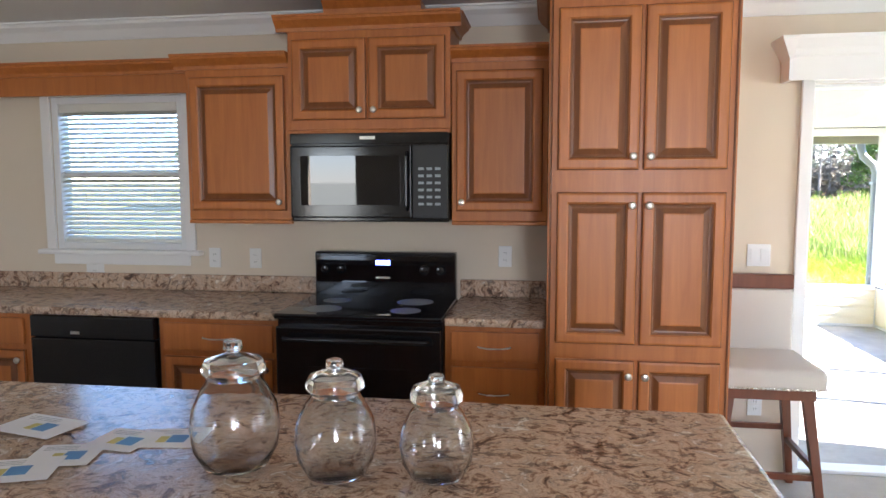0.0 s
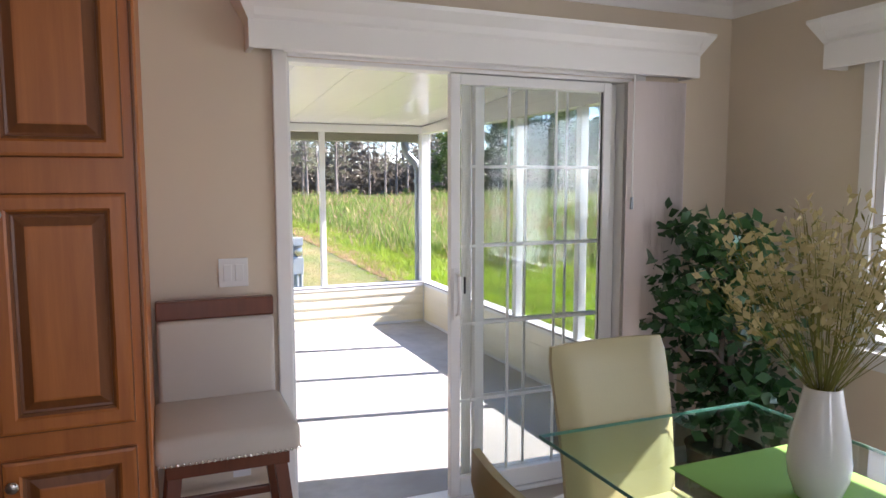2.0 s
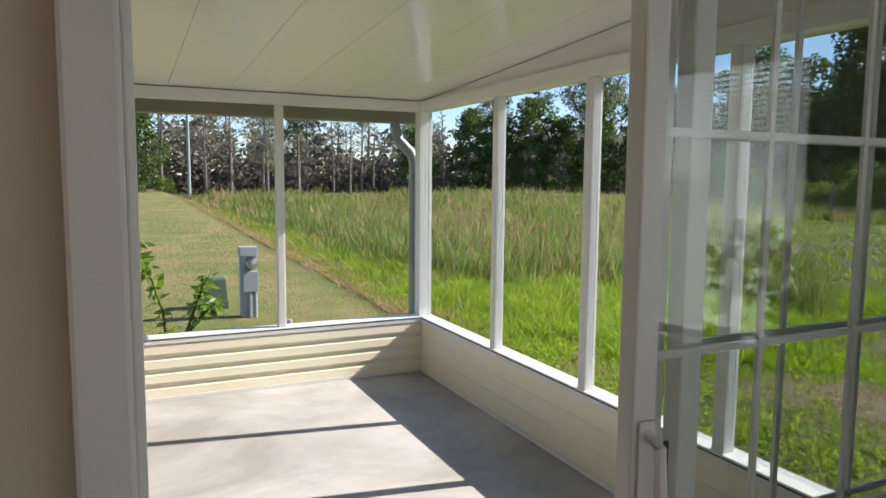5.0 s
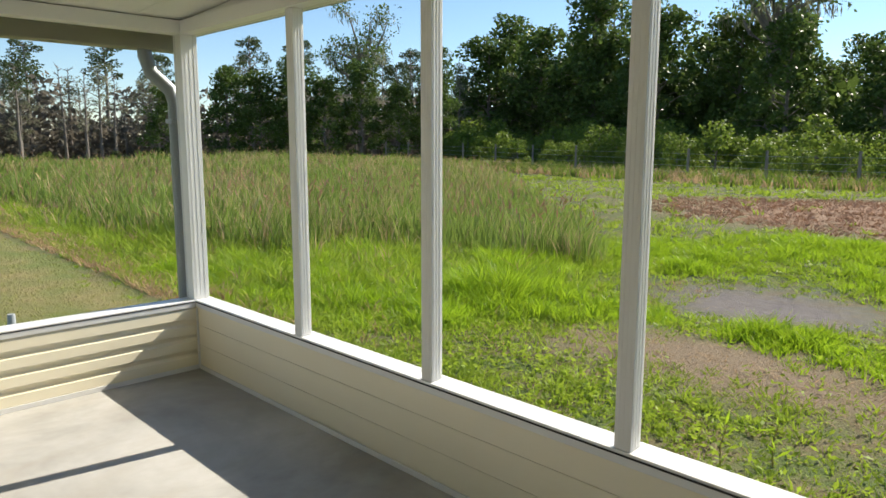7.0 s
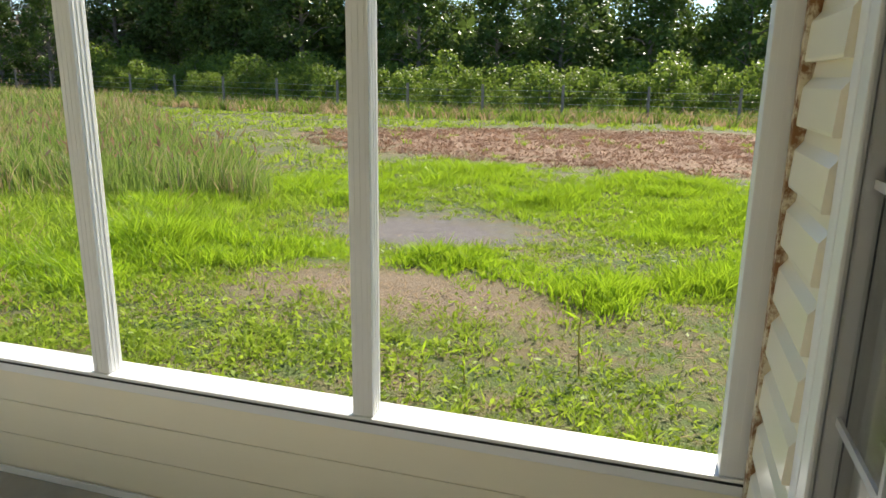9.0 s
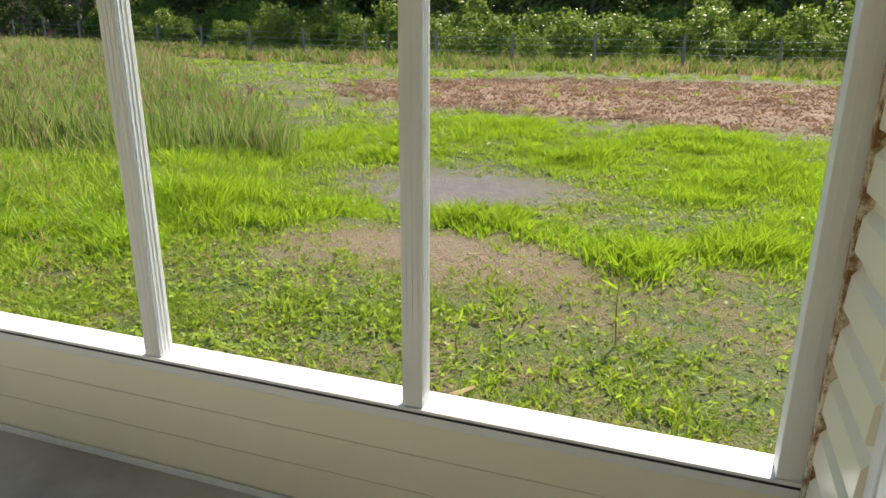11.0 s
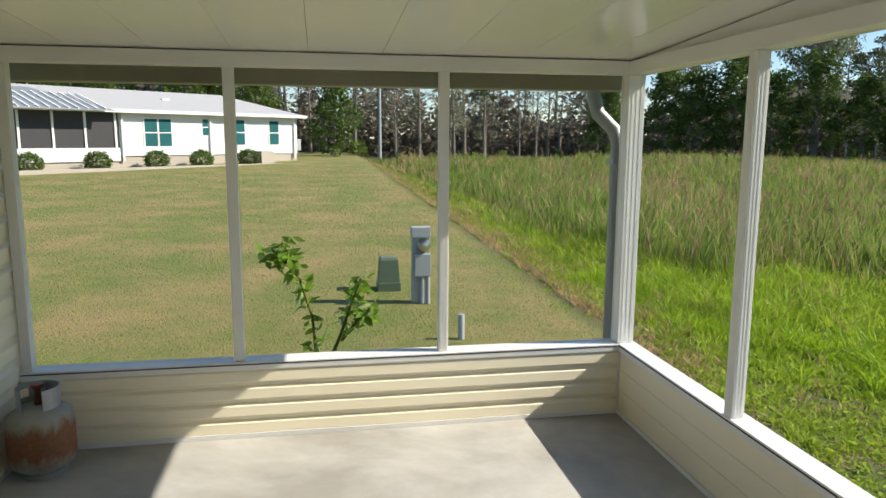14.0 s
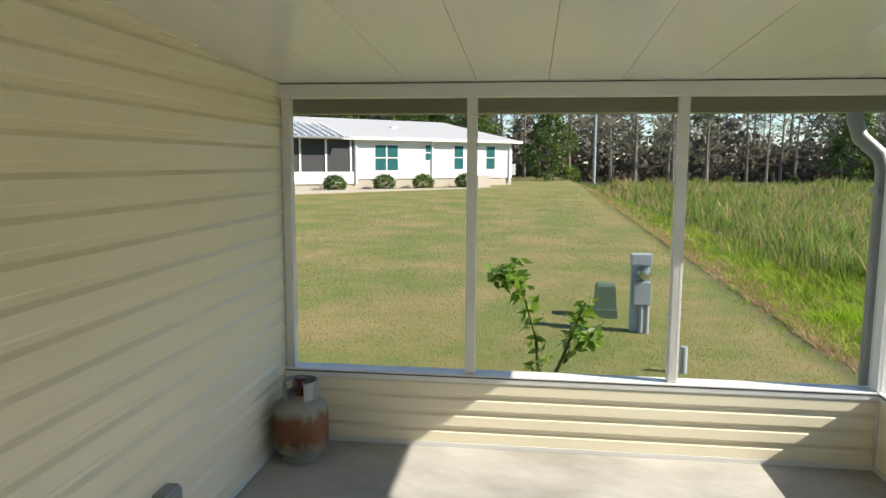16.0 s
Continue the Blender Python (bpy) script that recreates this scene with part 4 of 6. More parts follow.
for z, sy in ((0.20, -1), (0.30, 1)):
    box("stretcher", (SX - 0.205, SY + sy * 0.195 - 0.032, z - 0.014), (SX + 0.205, SY + sy * 0.195 - 0.008, z + 0.014), CHERRY, stool, 0.003)
for sx in (-1, 1):
    box("stretcher", (SX + sx * 0.205 - 0.012, SY - 0.20, 0.226), (SX + sx * 0.205 + 0.012, SY + 0.165, 0.254), CHERRY, stool, 0.003)


def dining_chair(label):
    """Parsons chair at the origin, facing -y, with a curved padded back."""
    c = thing("dining_chair", (0, 0, 0), label, "chair", "chairs round the table")
    bm = bmesh.new()
    cushion(bm, (-0.23, -0.24, 0.40), (0.23, 0.22, 0.49), 0.03)
    part("seat", bm, LEATHER, c, "", True)
    bm = bmesh.new()
    nu, nv = 10, 12
    grid = [[], []]
    for side in (0, 1):
        for j in range(nv + 1):
            v = j / nv
            for i in range(nu + 1):
                u = i / nu * 2 - 1
                e = (1 - abs(u) ** 8) ** 0.5 * (1 - max(0, v * 2 - 1) ** 10) ** 0.5
                thick = 0.008 + 0.030 * e
                y = 0.20 + 0.10 * v ** 1.6 + 0.028 * (1 - u * u) * v
                x = u * (0.215 + 0.02 * v) * (1 - 0.06 * max(0, v - 0.9) * 10)
                grid[side].append(bm.verts.new((x, y + (thick if side else -thick), 0.42 + 0.57 * v)))
    w = nu + 1
    for side in (0, 1):
        for j in range(nv):
            for i in range(nu):
                a = j * w + i
                bm.faces.new([grid[side][k] for k in (a, a + 1, a + w + 1, a + w)])
    rim = [i for i in range(w)] + [j * w + nu for j in range(1, nv + 1)] + [nv * w + i for i in range(nu - 1, -1, -1)] + [j * w for j in range(nv - 1, 0, -1)]
    for a, b in zip(rim, rim[1:] + rim[:1]):
        bm.faces.new((grid[0][a], grid[0][b], grid[1][b], grid[1][a]))
    part("backrest", bm, LEATHER, c, "", True)
    for x, y in ((-0.2, -0.2), (0.2, -0.2), (-0.2, 0.2), (0.2, 0.2)):
        bm = bmesh.new()
        add_box(bm, (x - 0.02, y - 0.02, 0), (x + 0.02, y + 0.02, 0.41), 0.004)
        part("leg", bm, DARKWOOD, c, "dark wooden leg")
    return c


ch = dining_chair("olive leather dining chair with padded back at glass table")
ch.matrix_basis = pose(2.32, 2.56, 0, 0, 0, 2)
copy_thing(ch, pose(1.82, 1.97, 0, 0, 0, 92))

# glass table
tab = thing("dining_table", (2.42, 2.2, 0), "rectangular glass dining table with clear glass base", "table")
tm = Matrix.Translation((2.415, 2.0, 0))
box("tabletop", (-0.42, -0.75, 0.738), (0.42, 0.75, 0.75), TABLEGLASS, tab, 0.002, m=tm)
for a, b in (((-0.423, -0.753, 0.739), (-0.4205, 0.753, 0.749)), ((0.4205, -0.753, 0.739), (0.423, 0.753, 0.749)), ((-0.42, 0.7505, 0.739), (0.42, 0.753, 0.749)), ((-0.42, -0.753, 0.739), (0.42, -0.7505, 0.749))):
    box("polished_edge", a, b, EDGEGLASS, tab, 0, m=tm)
for s in (-1, 1):
    box("support_panel", (-0.28, s * 0.40 - 0.006, 0.012), (0.28, s * 0.40 + 0.006, 0.735), TABLEGLASS, tab, 0.001, m=tm @ Matrix.Rotation(radians(s * 35), 4, "Z"))
    box("steel_bracket", (-0.06, s * 0.40 - 0.03, 0.728), (0.06, s * 0.40 + 0.03, 0.737), STEEL, tab, 0.001, m=tm)
box("base_bar", (-0.03, -0.5, 0.0), (0.03, 0.5, 0.012), STEEL, tab, 0.002, m=tm)
pm = tagged(box("placemat", (2.19, 1.72, 0.751), (2.62, 2.40, 0.754), GREENMAT, None, 0.001, "", None), "green woven placemat under the vase on the table", "placemat")
VX, VY = 2.40, 2.12
vase = tagged(turned("vase", [(0.042, 0.0), (0.050, 0.005), (0.068, 0.055), (0.072, 0.09), (0.065, 0.155), (0.049, 0.235), (0.042, 0.275), (0.038, 0.275), (0.045, 0.23), (0.059, 0.15), (0.063, 0.085), (0.02, 0.02)], (VX, VY, 0.755), CERAMIC), "tall tapered white glazed vase on green placemat", "vase")


def strips(paths, width, taper=0.2, flat=False):
    """Ribbons along paths (n, k, 3) -> verts and quad faces."""
    n, k, _ = paths.shape
    d = paths[:, -1] - paths[:, 0]
    side = np.stack([-d[:, 1], d[:, 0], np.zeros(n)], 1)
    a = rng.uniform(0, 2 * np.pi, n)
    rnd = np.stack([np.cos(a), np.sin(a), np.zeros(n)], 1)
    side = rnd if not flat else side
    side /= np.linalg.norm(side, axis=1, keepdims=True) + 1e-9
    w = np.linspace(1, taper, k)[None, :, None] * np.asarray(width).reshape(-1, 1, 1) / 2
    off = side[:, None, :] * w
    v = np.stack([paths - off, paths + off], 2).reshape(-1, 3)
    base_i = (np.arange(n) * k * 2)[:, None] + np.arange(k - 1)[None] * 2
    f = np.stack([base_i, base_i + 1, base_i + 3, base_i + 2], -1).reshape(-1, 4)
    return v, f


def leaves(points, size, aspect=0.55, up=0.3):
    """A folded leaf of two quads at each point, at random turns."""
    n = len(points)
    d = rng.normal(size=(n, 3))
    d[:, 2] = d[:, 2] * 0.6 - up
    d /= np.linalg.norm(d, axis=1, keepdims=True)
    s = np.cross(d, rng.normal(size=(n, 3)))
    s /= np.linalg.norm(s, axis=1, keepdims=True) + 1e-9
    nrm = np.cross(d, s)
    L = (np.asarray(size) * rng.uniform(0.7, 1.3, n)).reshape(-1, 1)
    W = L * aspect / 2
    p0, p1 = points, points + d * L
    mid = points + d * L * 0.45
    a, b = mid + s * W + nrm * W * 0.35, mid - s * W + nrm * W * 0.35
    v = np.stack([p0, a, p1, b], 1).reshape(-1, 3)
    i = np.arange(n)[:, None] * 4
    return v, np.concatenate([i, i + 1, i + 2, i + 3], 1)


# dried stems in the vase
stems = thing("dried_bouquet", (VX, VY, 0.80), "bouquet of dried cream buds on olive stems in the vase", "dried flowers")
n = 125
a, r = rng.uniform(0, 2 * np.pi, n), rng.uniform(0.0, 1.0, n) ** 0.6
L = rng.uniform(0.26, 0.50, n) * (1.05 - 0.25 * r)
tip = np.stack([VX + np.cos(a) * r * 0.30, VY + np.sin(a) * r * 0.30, 1.02 + L], 1)
root = np.stack([VX + np.cos(a) * r * 0.025, VY + np.sin(a) * r * 0.025, np.full(n, 0.85)], 1)
mid = np.stack([VX + np.cos(a) * r * 0.036, VY + np.sin(a) * r * 0.036, np.full(n, 1.03)], 1)
tt = np.linspace(0, 1, 6)[None, :, None]
paths = np.where(tt < 0.4, root[:, None] + (mid - root)[:, None] * (tt / 0.4), mid[:, None] + (tip - mid)[:, None] * ((tt - 0.4) / 0.6))
paths[:, 1:, :2] += rng.normal(0, 0.004, (n, 5, 2))
v, f = strips(paths, np.full(n, 0.0035), 0.5)
mesh_object("stem", v - np.array(ORIGIN[stems.name]), f, STEM, stems)
bp = []
for s in np.linspace(0.55, 1.0, 7):
    bp.append(mid + (tip - mid) * s + rng.normal(0, 0.012, (n, 3)))
v, f = leaves(np.concatenate(bp), 0.031, 0.5, -0.7)
mesh_object("bud", v - np.array(ORIGIN[stems.name]), f, FLOWER, stems)
v, f = leaves(np.concatenate(bp)[::2] - np.array((0, 0, 0.05)), 0.03, 0.18, -0.8)
mesh_object("leaf_blade", v - np.array(ORIGIN[stems.name]), f, STEM, stems)

# ficus in the corner
FX, FY = 3.36, 3.38
fic = thing("ficus_tree", (FX, FY, 0), "potted artificial ficus with dark green leaves in the corner", "plant")
turned("pot", [(0.13, 0), (0.145, 0.02), (0.17, 0.26), (0.18, 0.28), (0.165, 0.285), (0.155, 0.25), (0.02, 0.25)], (FX, FY, 0), POT, fic)
turned("soil", [(0.15, 0.252), (0.14, 0.262), (0.05, 0.268), (0.01, 0.27)], (FX, FY, 0), SOIL, fic)
bm = bmesh.new()
for k in range(3):
    tube(bm, [(FX + 0.03 * math.cos(k * 2.1 + z * 5), FY + 0.03 * math.sin(k * 2.1 + z * 5), 0.25 + z) for z in (0, 0.15, 0.3, 0.45, 0.65)], [0.02, 0.018, 0.016, 0.013, 0.008], 7)
for k in range(14):
    an, h = k * 2.4, 0.45 + k * 0.05
    tube(bm, [(FX, FY, h), (FX + 0.12 * math.cos(an), FY + 0.12 * math.sin(an), h + 0.10), (FX + 0.24 * math.cos(an), FY + 0.24 * math.sin(an), h + 0.12)], [0.008, 0.006, 0.003], 5)
part("trunk", bm, BARK, fic, "", True)
cl = []
for k in range(72):
    an, h = k * 2.4, 0.42 + 0.88 * rng.uniform()
    rr = rng.uniform(0.05, 0.33) * (1.0 - 0.35 * abs(h - 0.95))
    c = np.array((FX + rr * math.cos(an), FY + rr * math.sin(an), h))
    cl.append(c + rng.normal(0, 0.055, (24, 3)))
cl = np.concatenate(cl)
cl[:, 0] = np.minimum(cl[:, 0], RX - 0.07)
cl[:, 1] = np.minimum(cl[:, 1], WY - 0.08)
v, f = leaves(cl, 0.07, 0.68, 0.3)
mesh_object("crown", v - np.array((FX, FY, 0)), f, FICUS, fic)

# white stick of the door lying on the carpet
sb = tagged(pipe("security_bar", [(2.40, 3.60, 0.014), (2.55, 3.66, 0.014), (3.05, 3.80, 0.014)], 0.012, WHITE, None), "white plastic security bar lying on the carpet", "bar")

# ---- porch ----
bm = bmesh.new()
add_box(bm, (XL - 0.05, WO, -0.60), (XR + 0.10, YF + 0.10, 0.0), 0.006)
tagged(part("pavement_porch", bm, CONCRETE), "smooth grey concrete porch slab", "floor", kind="structure")
lower = bmesh.new()
add_box(lower, (-5.1, WO - 0.03, -0.6), (XL - 0.06, WO, 0.0))
add_box(lower, (XR + 0.1, WO - 0.03, -0.6), (RX + 0.12, WO, 0.0))
tagged(part("wall_skirting", lower, SKIRT), "tan skirting below the house", "wall", kind="structure")


def course_mesh(length, rise=0.115):
    """One course of lapped siding, length along x, facing -y, as a shared mesh."""
    bm = bmesh.new()
    prof = [(0.0, 0.0), (-0.023, 0.0), (-0.0245, 0.006), (-0.021, rise * 0.60), (-0.006, rise * 0.76), (-0.002, rise + 0.006), (0.0, rise + 0.006)]
    r = [[bm.verts.new((x, o, z)) for o, z in prof] for x in (0, length)]
    for i in range(len(prof)):
        bm.faces.new((r[0][i], r[0][(i + 1) % len(prof)], r[1][(i + 1) % len(prof)], r[1][i]))
    bm.faces.new(r[0])
    bm.faces.new(r[1])
    bmesh.ops.recalc_face_normals(bm, faces=bm.faces)
    me = bpy.data.meshes.new("siding_course")
    bm.to_mesh(me)
    bm.free()
    me.materials.append(SIDING)
    return me


def side_wall(name, m, length, z1, rise, label, core):
    """A wall clad in courses of siding; m carries x along the wall, -y to the viewer."""
    w = wall(name, [core], SIDING, label)
    ORIGIN[w.name] = Vector((0, 0, 0))
    me = course_mesh(length, rise)
    for i in range(int(math.ceil(z1 / rise - 0.01))):
        ob = link("siding_course", me, w)
        ob.matrix_basis = m @ Matrix.Translation((0, 0, i * rise))
    return w


# long house wall beside the porch, looking towards +x
side_wall("wall_porch_west", Matrix.Translation((XL, WO, 0.02)) @ Matrix.Rotation(radians(90), 4, "Z"), YF + 0.09 - WO, 2.2, 0.125, "cream lapped vinyl siding on house wall", ((XL - 0.12, WO + 0.001, -0.5), (XL - 0.001, YF + 0.1, 2.45)))
# house wall beside the sliding door, looking out
rot180 = Matrix.Rotation(radians(180), 4, "Z")
side_wall("wall_porch_south", Matrix.Translation((XR + 0.30, WO + 0.001, 0.02)) @ rot180, XR + 0.30 - DX1 - 0.05, 2.2, 0.125, "cream lapped vinyl siding beside the sliding door", ((XR + 0.301, WO - 0.02, -0.1), (XR + 0.32, WO + 0.001, 2.3)))
side_wall("wall_porch_south_2", Matrix.Translation((DX0 - 0.05, WO + 0.001, 0.02)) @ rot180, DX0 - 0.05 - XL, 2.2, 0.125, "cream lapped vinyl siding beside the sliding door", ((XL + 0.001, WO + 0.0005, 2.24), (DX1, WO + 0.008, 2.4)))
for x in (DX0 - 0.05, DX1):
    tagged(box("trim_door_outside", (x, WO + 0.001, 0.0), (x + 0.05, WO + 0.012, DZ + 0.05), WHITE), "white outside door trim", "trim", kind="structure")
# knee wall at the porch end with lapped siding
SILL = 0.435
kn = side_wall("wall_knee_north", Matrix.Translation((XL + 0.02, YF, 0.025)), XR - XL - 0.02, 0.38, 0.098, "low knee wall clad in cream siding", ((XL + 0.02, YF + 0.0005, -0.02), (XR, YF + 0.09, SILL - 0.045)))
# knee wall on the open side: smooth panels
bm = bmesh.new()
add_box(bm, (XR, WO + 0.005, -0.02), (XR + 0.09, YF + 0.09, SILL - 0.045), 0.003)
ke = tagged(part("wall_knee_east", bm, SIDING), "low knee wall of smooth cream panel", "wall", kind="structure")
ORIGIN[ke.name] = Vector((0, 0, 0))
for i in range(3):
    box("panel_strip", (XR - 0.004, WO + 0.01, 0.03 + i * 0.125), (XR - 0.0005, YF - 0.002, 0.1525 + i * 0.125), SIDING, ke, 0.0015)
for n_, a, b in (("trim_floor_north", (XL + 0.02, YF - 0.030, 0.0), (XR - 0.012, YF - 0.0245, 0.028)), ("trim_floor_east", (XR - 0.012, WO + 0.03, 0.0), (XR - 0.0045, YF - 0.001, 0.026)), ("trim_floor_west", (XL + 0.0245, WO + 0.02, 0.0), (XL + 0.032, YF - 0.035, 0.03)), ("trim_corner", (XR - 0.016, YF - 0.036, 0.028), (XR - 0.0045, YF - 0.0255, SILL - 0.05))):
    tagged(box(n_, a, b, VINYL, None, 0.002), "white vinyl trim strip at the porch floor", "trim", kind="structure")

frame_t = tagged(thing("porch_frame", (XR, YF, SILL), "white aluminium screen frame of the porch", "porch frame"), kind="structure")
box("sill", (XL + 0.01, YF - 0.026, SILL - 0.045), (XR - 0.012, YF + 0.10, SILL), ALU, frame_t, 0.004)
box("sill", (XR - 0.012, WO + 0.002, SILL - 0.045), (XR + 0.10, YF + 0.10, SILL), ALU, frame_t, 0.004)
box("sill_gap", (XR - 0.0135, WO + 0.01, SILL - 0.016), (XR - 0.0122, YF - 0.02, SILL - 0.009), RUBBER, frame_t, 0)
box("sill_gap", (XL + 0.03, YF - 0.0275, SILL - 0.016), (XR - 0.02, YF - 0.0262, SILL - 0.009), RUBBER, frame_t, 0)
BZ0, BZ1 = 2.01, 2.085
PW = 0.052


def post(x, y, wx, wy):
    p = box("post", (x - wx / 2, y - wy / 2, SILL + 0.001), (x + wx / 2, y + wy / 2, BZ0 - 0.001), ALU, frame_t, 0.003)
    for s in (-1, 0, 1):
        box("flute", (x + s * wx * 0.27 - 0.003, y - wy / 2 - 0.0012, SILL + 0.004), (x + s * wx * 0.27 + 0.003, y - wy / 2 - 0.0002, BZ0 - 0.004), ALU, p, 0)
        box("flute", (x - wx / 2 - 0.0012, y + s * wy * 0.27 - 0.003, SILL + 0.004), (x - wx / 2 - 0.0002, y + s * wy * 0.27 + 0.003, BZ0 - 0.004), ALU, p, 0)


for x in (1.345, 2.48):
    post(x, YF + 0.025, 0.055, 0.06)
post(XL + 0.055, YF + 0.025, 0.05, 0.06)
post(XR + 0.03, YF + 0.03, 0.10, 0.10)
for y in (6.785, 5.85, 4.955):
    post(XR + 0.027, y, 0.06, 0.06)
post(XR + 0.03, WO + 0.045, 0.07, 0.08)
box("beam", (XL + 0.001, YF - 0.02, BZ0), (XR + 0.10, YF + 0.08, BZ1), ALU, frame_t, 0.004)
box("beam", (XR - 0.02, WO + 0.001, BZ0 + 0.0005), (XR + 0.10, YF - 0.021, BZ1), ALU, frame_t, 0.004)
for a, b in (((XL + 0.03, YF + 0.05, SILL), (XR, YF + 0.0515, BZ0)), ((XR + 0.05, WO + 0.03, SILL), (XR + 0.0515, YF, BZ0))):
    s = box("screen", a, b, SCREEN, frame_t, 0)
    s.visible_shadow = False

# roof of glossy pans, falling towards the end
bm = bmesh.new()
zr0, zr1 = 2.32, BZ1 + 0.002
for i in range(9):
    a, b = XL + i * (XR + 0.12 - XL) / 9, XL + (i + 1) * (XR + 0.12 - XL) / 9 - 0.002
    vs = [bm.verts.new(p) for p in ((a, WO, zr0), (b, WO, zr0), (b, YF + 0.40, zr1 - 0.02), (a, YF + 0.40, zr1 - 0.02), (a, WO, zr0 + 0.08), (b, WO, zr0 + 0.08), (b, YF + 0.40, zr1 + 0.06), (a, YF + 0.40, zr1 + 0.06))]
    for q in ((0, 1, 2, 3), (4, 5, 6, 7), (0, 1, 5, 4), (1, 2, 6, 5), (2, 3, 7, 6), (3, 0, 4, 7)):
        bm.faces.new([vs[k] for k in q])
tagged(part("ceiling_porch", bm, PANELROOF), "glossy white pan roof over the porch", "ceiling", kind="structure")
bm = bmesh.new()
vs = [bm.verts.new(p) for p in ((XL, WO, zr0 + 0.09), (XR + 0.14, WO, zr0 + 0.09), (XR + 0.14, YF + 0.4, zr1 + 0.07), (XL, YF + 0.4, zr1 + 0.07), (XL, WO, zr0 + 0.11), (XR + 0.14, WO, zr0 + 0.11), (XR + 0.14, YF + 0.4, zr1 + 0.09), (XL, YF + 0.4, zr1 + 0.09))]
for q in ((0, 1, 2, 3), (4, 5, 6, 7), (0, 1, 5, 4), (1, 2, 6, 5), (2, 3, 7, 6), (3, 0, 4, 7)):
    bm.faces.new([vs[k] for k in q])
tagged(part("roof_porch", bm, GREYMETAL), "metal roof cover of the porch", "roof", kind="structure")
# wedge that closes the open side under the falling roof
bm = bmesh.new()
vs = [[bm.verts.new(p) for p in ((x, WO + 0.002, BZ1), (x, YF - 0.02, BZ1), (x, WO + 0.002, zr0 - 0.004))] for x in (XR + 0.0, XR + 0.05)]
bm.faces.new(vs[0]), bm.faces.new(vs[1])
for i in range(3):
    bm.faces.new((vs[0][i], vs[0][(i + 1) % 3], vs[1][(i + 1) % 3], vs[1][i]))
tagged(part("wall_roof_wedge", bm, ALU), "white closing panel under the porch roof", "wall", kind="structure")
gut = thing("gutter", (XR, YF + 0.3, 1.97), "olive-grey metal gutter and downspout on the porch eave", "gutter")
box("channel", (XL - 0.1, YF + 0.20, 1.935), (XR + 0.18, YF + 0.32, 2.07), OLIVE, gut, 0.01)
box("channel", (XR + 0.101, WO, 2.03), (XR + 0.18, YF + 0.19, 2.10), OLIVE, gut, 0.01)
pipe("downspout", [(XR - 0.12, YF + 0.25, 1.975), (XR - 0.12, YF + 0.25, 1.90), (XR - 0.10, YF + 0.22, 1.80), (XR - 0.02, YF + 0.15, 1.70), (XR, YF + 0.14, 1.62), (XR, YF + 0.14, -0.4)], 0.042, GREYMETAL, gut, 10)
box("strap", (XR - 0.046, YF + 0.093, 1.50), (XR + 0.046, YF + 0.187, 1.53), GREYMETAL, gut, 0.002)

tagged(box("trim_rusty_channel", (XR - 0.045, WO + 0.002, 0.03), (XR - 0.012, WO + 0.03, 2.0), RUSTED, None, 0.002), "rust-stained corner channel of the siding", "trim", kind="structure")

# propane cylinder
tx, ty = 0.42, 7.66
tank = thing("propane_tank", (tx, ty, 0), "rusty old propane cylinder standing on the porch floor", "gas cylinder")
turned("foot_ring", [(0.10, 0), (0.105, 0.002), (0.105, 0.03), (0.10, 0.032)], (tx, ty, 0), TANKPAINT, tank)
turned("body", [(0.02, 0.022), (0.10, 0.03), (0.14, 0.06), (0.153, 0.10), (0.153, 0.27), (0.14, 0.315), (0.10, 0.345), (0.03, 0.355)], (tx, ty, 0), TANKPAINT, tank, 40)
bm = bmesh.new()
for k in range(20):
    a0, a1 = radians(-60 + k * 15.0), radians(-60 + (k + 1) * 15.0)
    zlo = 0.34
    if k in (5, 6, 13, 14):
        spans = ((zlo, 0.375), (0.42, 0.445))
    else:
        spans = ((zlo, 0.445),)
    for z0, z1 in spans:
        vs = [bm.verts.new((tx + math.cos(q) * r, ty + math.sin(q) * r, z)) for r in (0.092, 0.097) for q, z in ((a0, z0), (a1, z0), (a1, z1), (a0, z1))]
        for q in ((0, 1, 2, 3), (4, 5, 6, 7), (0, 1, 5, 4), (1, 2, 6, 5), (2, 3, 7, 6), (3, 0, 4, 7)):
            bm.faces.new([vs[i] for i in q])
bmesh.ops.remove_doubles(bm, verts=bm.verts, dist=0.0008)
part("collar", bm, GREYMETAL, tank, "pale grey collar with hand holes")
turned("valve", [(0.02, 0.356), (0.02, 0.40), (0.014, 0.405), (0.014, 0.44), (0.03, 0.442), (0.03, 0.46), (0.005, 0.462)], (tx, ty, 0), CHERRY, tank, 16)
wl = thing("outlet_box", (XL + 0.02, 6.5, 0.30), "grey weatherproof outlet box on the siding", "outlet")
box("housing", (XL + 0.012, 6.44, 0.24), (XL + 0.075, 6.56, 0.36), GREYMETAL, wl, 0.012)
box("flap", (XL + 0.0755, 6.45, 0.25), (XL + 0.085, 6.55, 0.35), GREYMETAL, wl, 0.004)

